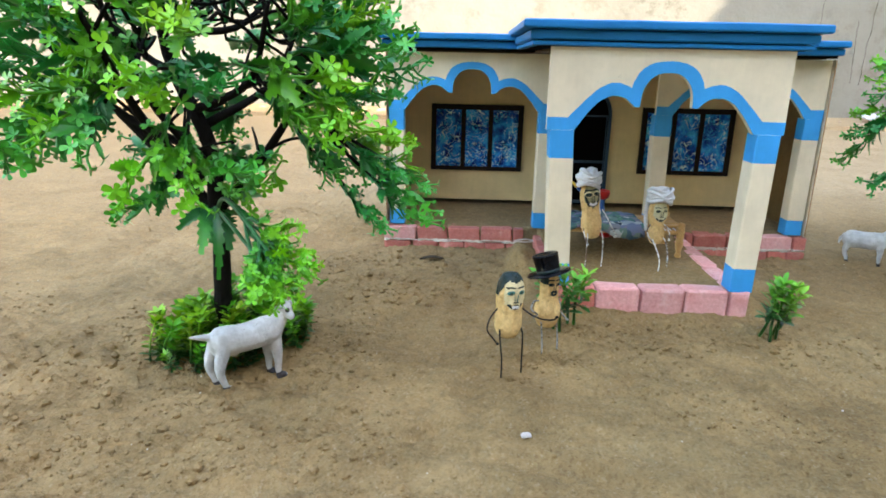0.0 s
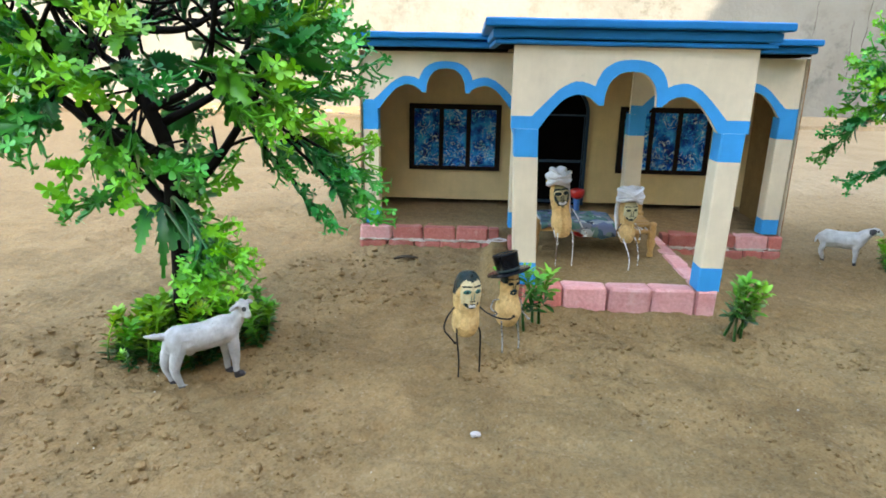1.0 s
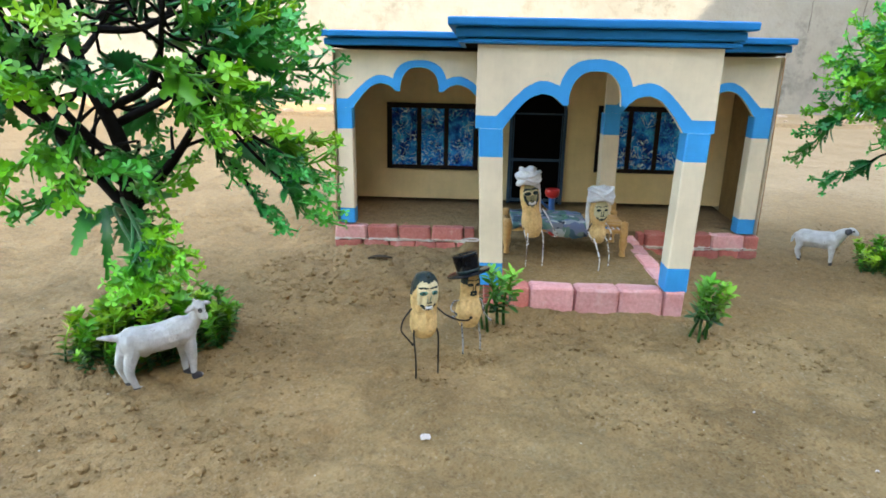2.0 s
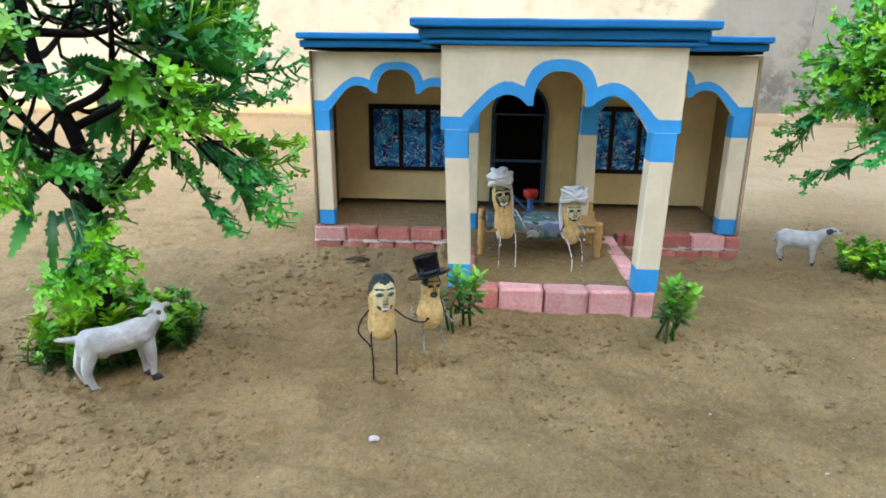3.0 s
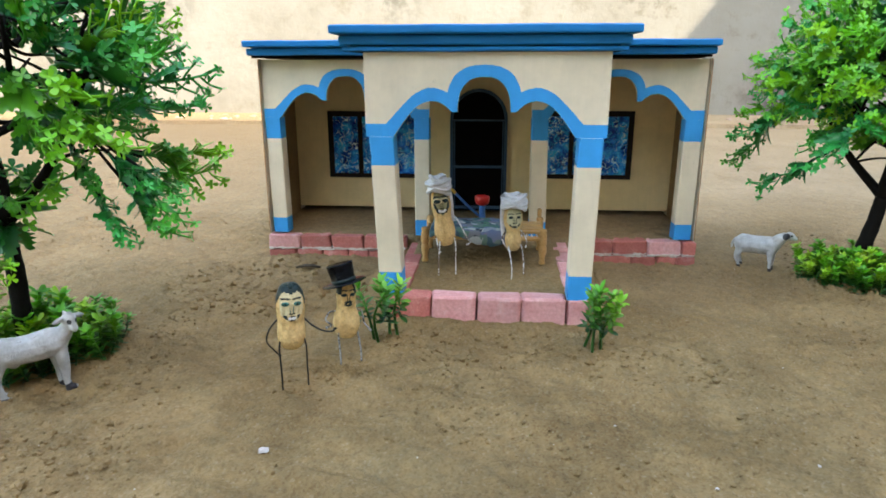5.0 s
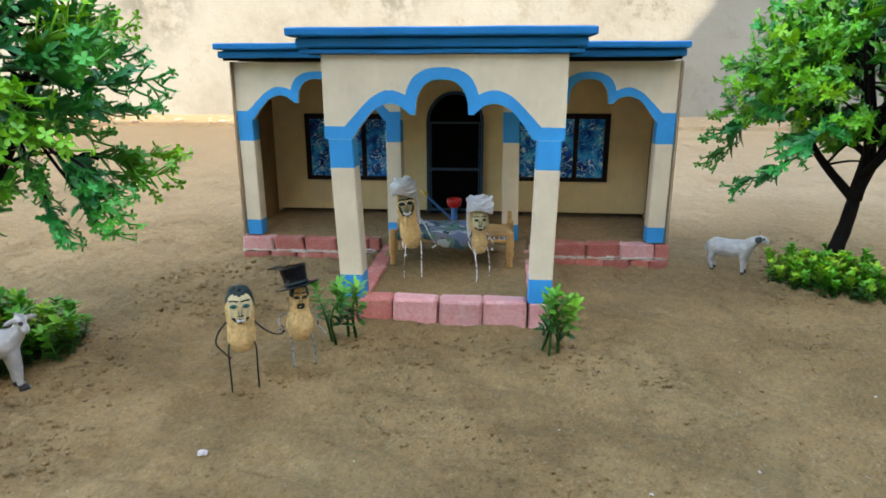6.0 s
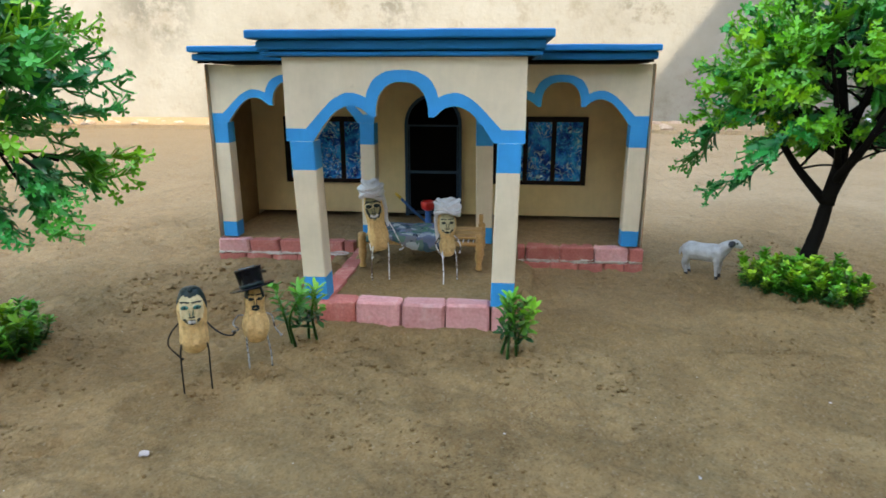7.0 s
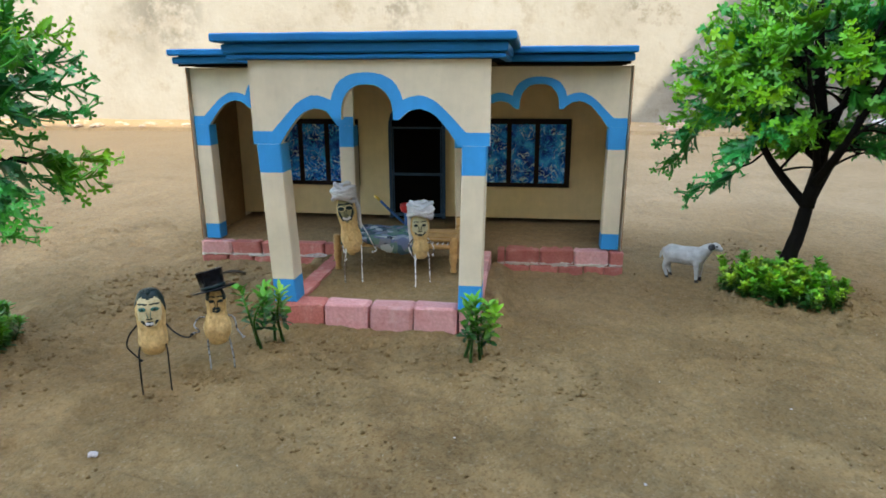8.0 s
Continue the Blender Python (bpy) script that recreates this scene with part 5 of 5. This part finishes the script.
def cot():
    root = thing("wooden_cot", "small honey coloured wooden cot with turned legs", "cot", at=pose(0.1985, 0.6985, 0.0275))
    hx, hy = 0.0605, 0.0270
    for sx in (-1, 1):
        for sy in (-1, 1):
            bm = bmesh.new()
            tall = 0.0375
            lathe(bm, [(0.0030, 0), (0.0036, 0.0015), (0.0024, 0.006), (0.0040, 0.012), (0.0042, 0.018), (0.0030, 0.0195), (0.0041, 0.021), (0.0041, 0.031), (0.0034, 0.0325), (0.0040, 0.034), (0.0036, 0.0365), (0.0012, tall)], 14)
            leg = part("leg", bm, WOOD, root, "", True)
            leg.location = (sx * hx, sy * hy, -0.0005)
    for sy in (-1, 1):
        bm = bmesh.new()
        tube(bm, [(-hx + 0.0035, sy * hy, 0.0265), (hx - 0.0035, sy * hy, 0.0265)], 0.0026, 10)
        part("rail", bm, WOOD, root, "", True)
    for sx in (-1, 1):
        bm = bmesh.new()
        tube(bm, [(sx * hx, -hy + 0.0035, 0.0265), (sx * hx, hy - 0.0035, 0.0265)], 0.0026, 10)
        part("rail", bm, WOOD, root, "", True)
    for k in range(5):
        y = -0.0235 + 0.0095 * k
        bm = bmesh.new()
        box(bm, 0.0140, hx + 0.0010, y, y + 0.0088, 0.0302 + 0.0004 * (k % 2), 0.0328 + 0.0004 * (k % 2), 0.0005)
        part("plank", bm, WOOD, root, "orange brown plank")
    bm = bmesh.new()
    box(bm, hx - 0.0030, hx + 0.0014, hy - 0.0024, hy + 0.0024, 0.0372, 0.0460, 0.0006)
    part("head_post", bm, WOOD, root, "short square head post")
    bm = bmesh.new()
    for k in range(22):
        x = -hx + 0.006 + (2 * hx - 0.012) * k / 21
        tube(bm, [(x, -hy - 0.002, 0.0292), (x, hy + 0.002, 0.0292)], 0.0007, 5)
    part("webbing", bm, WHITE, root, "white cord webbing")


def quilt():
    bm = bmesh.new()
    nx, ny = 44, 24
    top = []
    for j in range(ny + 1):
        row = []
        for i in range(nx + 1):
            x, y = -0.0555 + 0.0780 * i / nx, -0.0370 + 0.070 * j / ny
            over = max(0.0, abs(y) - 0.0300)
            z = 0.0345 + 0.0020 * noise.noise(Vector((x * 60, y * 60, 3))) + 0.0008 * noise.noise(Vector((x * 160, y * 160, 8))) - over * 2.2 * (0.62 + 0.38 * math.sin(70 * x + 1.2)) * (1 + 0.2 * noise.noise(Vector((x * 200, 2, 2))))
            row.append(bm.verts.new((x, math.copysign(min(abs(y), 0.0312), y), z)))
        top.append(row)
    for j in range(ny):
        for i in range(nx):
            bm.faces.new((top[j][i], top[j][i + 1], top[j + 1][i + 1], top[j + 1][i]))
    ob = thing("quilt", "crumpled blue green and white patterned quilt on the cot", "quilt", at=pose(0.1985, 0.6985, 0.0270), data=mesh_of(bm, "quilt", QUILT, True))
    s = ob.modifiers.new("thickness", "SOLIDIFY")
    s.thickness = 0.0016


def hookah():
    root = thing("toy_hookah", "blue toy hookah with red bowl and yellow tipped pipe", "toy hookah", at=pose(0.1945, 0.7660, 0.0270) @ Matrix.Diagonal((0.86, 0.86, 0.96, 1)))
    bm = bmesh.new()
    lathe(bm, [(0.0080, 0), (0.0110, 0.003), (0.0115, 0.010), (0.0080, 0.018), (0.0045, 0.024), (0.0050, 0.030), (0.0042, 0.0330), (0.0042, 0.0405), (0.0050, 0.0425)], 22)
    part("base", bm, BLUEPLASTIC, root, "blue rounded base and neck", True)
    bm = bmesh.new()
    lathe(bm, [(0.0045, 0.0427), (0.0085, 0.0450), (0.0100, 0.0495), (0.0098, 0.0535), (0.0088, 0.0540), (0.0082, 0.0510), (0.0060, 0.0480)], 22)
    part("bowl", bm, REDPLASTIC, root, "red bowl", True)
    bm = bmesh.new()
    tube(bm, curve_points([(-0.0045, -0.001, 0.030), (-0.020, -0.003, 0.043), (-0.036, -0.004, 0.0575)], 5), 0.0017, 8)
    pipe = part("pipe", bm, BLUEPLASTIC, root, "", True)
    bm = bmesh.new()
    tube(bm, [(-0.0361, -0.004, 0.0576), (-0.0438, -0.0045, 0.0640)], [0.0021, 0.0015], 8)
    part("tip", bm, YELLOW, pipe, "yellow mouthpiece", True)


def red_bowl():
    bm = bmesh.new()
    lathe(bm, [(0.0055, 0), (0.0095, 0.003), (0.0115, 0.0085), (0.0112, 0.0105), (0.0100, 0.0090), (0.0080, 0.0040), (0.0030, 0.0020)], 22)
    thing("red_bowl", "small red plastic bowl under the cot", "bowl", at=pose(0.1985, 0.7470, 0.0270) @ Matrix.Diagonal((0.85, 0.85, 0.8, 1)), data=mesh_of(bm, "red_bowl", REDPLASTIC, True))


cot()
quilt()
hookah()
red_bowl()


# ---- crumbs and scraps on the sand ----


def pebble_mesh(seed, flat=0.6, broken=0.05):
    rng = random.Random(seed)
    bm = bmesh.new()
    bmesh.ops.create_icosphere(bm, subdivisions=2, radius=1)
    for v in bm.verts:
        v.co *= 1 + 0.28 * noise.noise(v.co * 1.4 + Vector((seed, 0, 0))) + rng.uniform(-broken, broken)
        v.co.z *= flat
    return bm


def chips():
    me = [mesh_of(pebble_mesh(s, 0.5, 0.22), "white_chip", CHALK) for s in (1, 2)]
    for k, (x, y, r) in enumerate(((0.0740, 0.3600, 0.0029), (0.3345, 0.3445, 0.0013), (0.402, 0.374, 0.0011), (0.515, 0.470, 0.0009), (0.29, 0.405, 0.0008))):
        thing("white_chip", "small white chip lying on the sand", "pebble", "white chips", at=pose(x, y, soil_height(x, y) + r * 0.25, 0, 0, 50 * k) @ Matrix.Diagonal((r * 1.15, r * 0.85, r, 1)), data=me[k % 2])


def clods():
    rng = random.Random(77)
    verts, faces = [], []
    src = []
    for s in range(5):
        b = bmesh.new()
        bmesh.ops.create_icosphere(b, subdivisions=1, radius=1)
        for v in b.verts:
            v.co *= rng.uniform(0.7, 1.2)
            v.co.z *= 0.8
        b.verts.index_update()
        src.append(([v.co.copy() for v in b.verts], [[v.index for v in f.verts] for f in b.faces]))
        b.free()
    big = [(-0.239, 0.460, 0.0050), (-0.220, 0.426, 0.0040), (-0.172, 0.424, 0.0030), (-0.270, 0.483, 0.0030), (0.058, 0.467, 0.0018), (0.091, 0.426, 0.0016), (0.160, 0.541, 0.0018), (0.160, 0.418, 0.0016), (0.283, 0.469, 0.0015), (0.234, 0.500, 0.0014)]
    count = 0
    while count < 9400:
        x, y = rng.uniform(-0.42, 0.85), 0.26 + 0.70 * rng.random() ** 1.3
        if count > 9000:
            x, y = rng.gauss(0.103, 0.012), rng.gauss(0.468, 0.006)
        if (0.095 < x < 0.305 and 0.56 < y < 1.0) or (-0.07 < x < 0.45 and 0.762 < y < 1.01):
            continue
        close = any(math.hypot((x - cx) / rx, (y - cy) / ry) < 1 for cx, cy, rx, ry in ((-0.16, 0.46, 0.12, 0.10), (0.605, 0.705, 0.10, 0.075), (0.103, 0.470, 0.030, 0.022), (0.072, 0.435, 0.020, 0.015), (0.20, 0.545, 0.10, 0.022), (0.125, 0.525, 0.03, 0.02), (0.29, 0.53, 0.03, 0.02), (-0.02, 0.66, 0.12, 0.09), (-0.20, 0.40, 0.14, 0.10), (-0.14, 0.35, 0.16, 0.05), (0.20, 0.52, 0.09, 0.03), (0.33, 0.50, 0.06, 0.04)))
        if not close and noise.noise(Vector((x * 9, y * 9, 1))) < rng.uniform(-0.1, 0.6):
            continue
        r = rng.choice((0.0004, 0.0005, 0.0007, 0.0010, 0.0015)) * rng.uniform(0.7, 1.3) * (rng.uniform(1.3, 2.3) if close and rng.random() < 0.24 else 1.0)
        if count < len(big):
            x, y, r = big[count]
        if count > 9000:
            r = rng.uniform(0.0006, 0.0013)
        vs, fs = src[count % 5]
        a, o = rng.uniform(0, 6.3), len(verts)
        z = soil_height(x, y) + r * 0.3
        verts += [(x + r * (v.x * math.cos(a) - v.y * math.sin(a)), y + r * (v.x * math.sin(a) + v.y * math.cos(a)), z + r * v.z) for v in vs]
        faces += [[o + i for i in f] for f in fs]
        count += 1
    me = bpy.data.meshes.new("soil_crumbs")
    me.from_pydata(verts, [], faces)
    me.materials.append(SOIL)
    thing("soil_crumbs", "loose crumbs of dry soil", "soil", kind="stuff", data=me)


def grit():
    """Tiny pale bits scattered through the sand."""
    rng = random.Random(31)
    b = pebble_mesh(3, 0.7, 0.2)
    b.verts.index_update()
    shape = [v.co.copy() for v in b.verts]
    sides = [[v.index for v in f.verts] for f in b.faces]
    b.free()
    verts, faces = [], []
    while len(verts) < 60 * len(shape):
        x, y = rng.uniform(-0.40, 0.80), 0.26 + 0.6 * rng.random() ** 1.4
        if -0.07 < x < 0.45 and y > 0.56:
            continue
        r, o = rng.choice((0.0003, 0.0004, 0.0005)) * rng.uniform(0.8, 1.3), len(verts)
        z = soil_height(x, y) + r * 0.4
        verts += [(x + r * v.x, y + r * v.y, z + r * v.z) for v in shape]
        faces += [[o + i for i in f] for f in sides]
    me = bpy.data.meshes.new("pale_grit")
    me.from_pydata(verts, [], faces)
    me.materials.append(GRIT)
    thing("pale_grit", "tiny pale bits of grit in the sand", "grit", kind="stuff", data=me)


def scrap_leaf():
    bm = bmesh.new()
    rows = []
    for k in range(9):
        t = k / 8
        w = 0.0042 * math.sin(math.pi * (0.05 + 0.9 * t))
        rows.append([bm.verts.new((0.028 * (t - 0.5), s * w, 0.0010 + 0.0020 * math.sin(math.pi * t) + abs(s) * 0.0018)) for s in (-1, 0, 1)])
    for a, b in zip(rows, rows[1:]):
        for i in range(2):
            bm.faces.new((a[i], a[i + 1], b[i + 1], b[i]))
    ob = thing("dry_leaf", "curled dark dry leaf on the sand", "leaf", at=pose(-0.004, 0.7229, soil_height(-0.004, 0.7229), 0, 0, 8), data=mesh_of(bm, "dry_leaf", DRY, True))
    ob.modifiers.new("thickness", "SOLIDIFY").thickness = 0.0005


def wire_scrap():
    """A loop of white plastic strip dropped on the bricks."""
    bm = bmesh.new()
    pts = curve_points([(-0.011, 0.001, 0.0006), (-0.004, -0.004, 0.0012), (0.006, -0.0035, 0.0008), (0.011, 0.001, 0.0006), (0.004, 0.0045, 0.0016), (-0.006, 0.004, 0.0010), (-0.010, -0.001, 0.0020)], 5)
    tube(bm, pts, 0.0009, 6)
    thing("plastic_strip", "white looped plastic strip on the porch bricks", "plastic strip", at=pose(0.1000, 0.7143, 0.0268, 0, 0, 12), data=mesh_of(bm, "plastic_strip", CHALK, True))


def rubble():
    """Broken bits lying along the ledge."""
    rng = random.Random(21)
    verts, faces = [], []
    for k in range(420):
        x, y = rng.uniform(-3, 3.4), rng.uniform(2.58, 2.89)
        if noise.noise(Vector((x * 2.2, 4, 0))) < rng.uniform(-0.4, 0.6):
            continue
        r = rng.choice((0.006, 0.008, 0.012, 0.018)) * rng.uniform(0.6, 1.3)
        b = pebble_mesh(k % 17, 0.5)
        b.verts.index_update()
        o, a = len(verts), rng.uniform(0, 6.3)
        verts += [(x + r * (1.4 * v.co.x * math.cos(a) - v.co.y * math.sin(a)), y + r * (1.4 * v.co.x * math.sin(a) + v.co.y * math.cos(a)), 0.018 + r * v.co.z) for v in b.verts]
        faces += [[o + v.index for v in f.verts] for f in b.faces]
        b.free()
    me = bpy.data.meshes.new("rubble")
    me.from_pydata(verts, [], faces)
    me.materials.append(RUBBLE)
    thing("rubble", "broken brick and plaster bits along the wall", "rubble", kind="stuff", data=me)


def wall_cracks():
    """Thin dark cracks that run down the plaster of the yard wall."""
    for k, (x0, z0, x1, z1) in enumerate(((1.500, 0.75, 1.484, 0.36), (1.712, 0.72, 1.688, 0.165), (1.640, 0.42, 1.652, 0.17))):
        bm = bmesh.new()
        n = 26
        pts = [(x0 + (x1 - x0) * i / n + 0.006 * noise.noise(Vector((i * 0.35, k * 7, 1))), WALL_Y - 0.0004, z0 + (z1 - z0) * i / n) for i in range(n + 1)]
        tube(bm, pts, [0.0006 + 0.0016 * abs(noise.noise(Vector((i * 0.6, k * 3, 4)))) for i in range(n + 1)], 5)
        part("crack", bm, CRACK, WALL_NORTH, "thin dark crack in the plaster")


def plastic_sheet():
    bm = bmesh.new()
    n = 16
    grid = [[bm.verts.new((0.16 * (i / n - 0.5), 0.05 * (j / n - 0.5), 0.012 + 0.016 * noise.noise(Vector((i * 0.5, j * 0.5, 1))) + 0.008 * noise.noise(Vector((i * 1.3, j * 1.3, 5))))) for i in range(n + 1)] for j in range(n + 1)]
    for j in range(n):
        for i in range(n):
            bm.faces.new((grid[j][i], grid[j][i + 1], grid[j + 1][i + 1], grid[j + 1][i]))
    ob = thing("plastic_scrap", "crumpled white plastic scrap by the yard wall", "plastic scrap", at=pose(1.74, 2.80, 0.028, 14, 0, 12), data=mesh_of(bm, "plastic_scrap", WHITE))
    ob.modifiers.new("thickness", "SOLIDIFY").thickness = 0.002


wire_scrap()
rubble()
wall_cracks()
plastic_sheet()
chips()
clods()
grit()
scrap_leaf()


# ---- bricks of the plinth ----


def brick_mesh(seed, mat):
    """A hand-made brick, one unit each way, with worn, uneven corners."""
    rng = random.Random(seed)
    bm = bmesh.new()
    bmesh.ops.create_cube(bm, size=1)
    for v in bm.verts:
        v.co += Vector([rng.uniform(-0.035, 0.02) * (1 if c > 0 else -1) for c in v.co])
    bmesh.ops.bevel(bm, geom=bm.edges[:], offset=0.06, segments=1, affect="EDGES")
    for v in bm.verts:
        v.co += Vector((rng.uniform(-1, 1), rng.uniform(-1, 1), rng.uniform(-1, 1))) * 0.022
    return mesh_of(bm, "brick", mat)


RED_BRICKS = [brick_mesh(s, BRICK) for s in range(4)]
PINK_BRICKS = [brick_mesh(s, BRICKPINK) for s in range(4, 7)]


def plinth():
    root = thing("brick_plinth", "low edging of pink painted toy bricks under the house", "brick edging", kind="structure", at=pose(0.188, 0.67, 0))
    rng = random.Random(8)

    def lay(x0, x1, y0, y1, z0, z1, pink=False):
        ob = part("brick", rng.choice(PINK_BRICKS if pink else RED_BRICKS), None, root)
        ob.matrix_basis = pose((x0 + x1) / 2 - 0.188, (y0 + y1) / 2 + rng.uniform(-1, 1) * 0.0006 - 0.67, (z0 + z1) / 2 + rng.uniform(-1, 1) * 0.0004, rng.uniform(-1, 1), rng.uniform(-1, 1), rng.uniform(-1.2, 1.2)) @ Matrix.Diagonal((x1 - x0, y1 - y0, z1 - z0, 1))

    # front row
    for x0, x1, pink in ((0.1190, 0.1535, False), (0.1548, 0.1942, True), (0.1952, 0.2342, True), (0.2354, 0.2738, True)):
        lay(x0, x1, 0.5665, 0.5880, -0.0050, 0.0258, pink)
    # two side rows
    for xa, xb in ((0.1130, 0.1320), (0.2752, 0.2930)):
        y = 0.5675 if xa > 0.2 else 0.5890
        for k in range(5 if xa > 0.2 else 4):
            lay(xa, xb, y, y + 0.0385, -0.0050, 0.0262, pink=xa > 0.2)
            y += 0.0397
    # two courses under the veranda, left and right of the porch
    left = [-0.0655, -0.0255, 0.0125, 0.0525, 0.0920, 0.1048]
    right = [0.2990, 0.3080, 0.3472, 0.3865, 0.4262, 0.4425]
    for xs in (left, right):
        for k, (a, b) in enumerate(zip(xs, xs[1:])):
            lay(a + 0.0005, b - 0.0005, 0.7672, 0.7880, 0.0105, 0.0272, pink=(a < -0.05 or 0.37 < a < 0.40))
    for a, b in ((-0.0655, 0.1045), (0.2995, 0.4425)):
        x = a
        while x < b - 0.004:
            w = min(rng.uniform(0.020, 0.038), b - x)
            lay(x + 0.0004, x + w - 0.0004, 0.7675, 0.7880, -0.0060, 0.0092)
            x += w
    bm = bmesh.new()
    for a, b in ((-0.0650, 0.1045), (0.2992, 0.4400)):
        n = 60
        ring = [(a + (b - a) * k / n, 0.7690 + 0.0012 * noise.noise(Vector((k * 0.7, a * 9, 2))), 0.0098 + 0.0004 * noise.noise(Vector((k * 0.9, 3, a)))) for k in range(n + 1)]
        tube(bm, ring, [max(0.0003, 0.0007 + 0.0022 * noise.noise(Vector((k * 0.45, 1, a * 5)))) for k in range(n + 1)], 6)
    for x0, x1 in ((0.222, 0.246),):
        tube(bm, [(x0, 0.5662, 0.0012), ((x0 + x1) / 2, 0.5655, 0.0020), (x1, 0.5662, 0.0012)], [0.0008, 0.0015, 0.0008], 6)
    part("mortar", bm, MORTAR, root, "white crumbly mortar", True).location = (-0.188, -0.67, 0)


plinth()
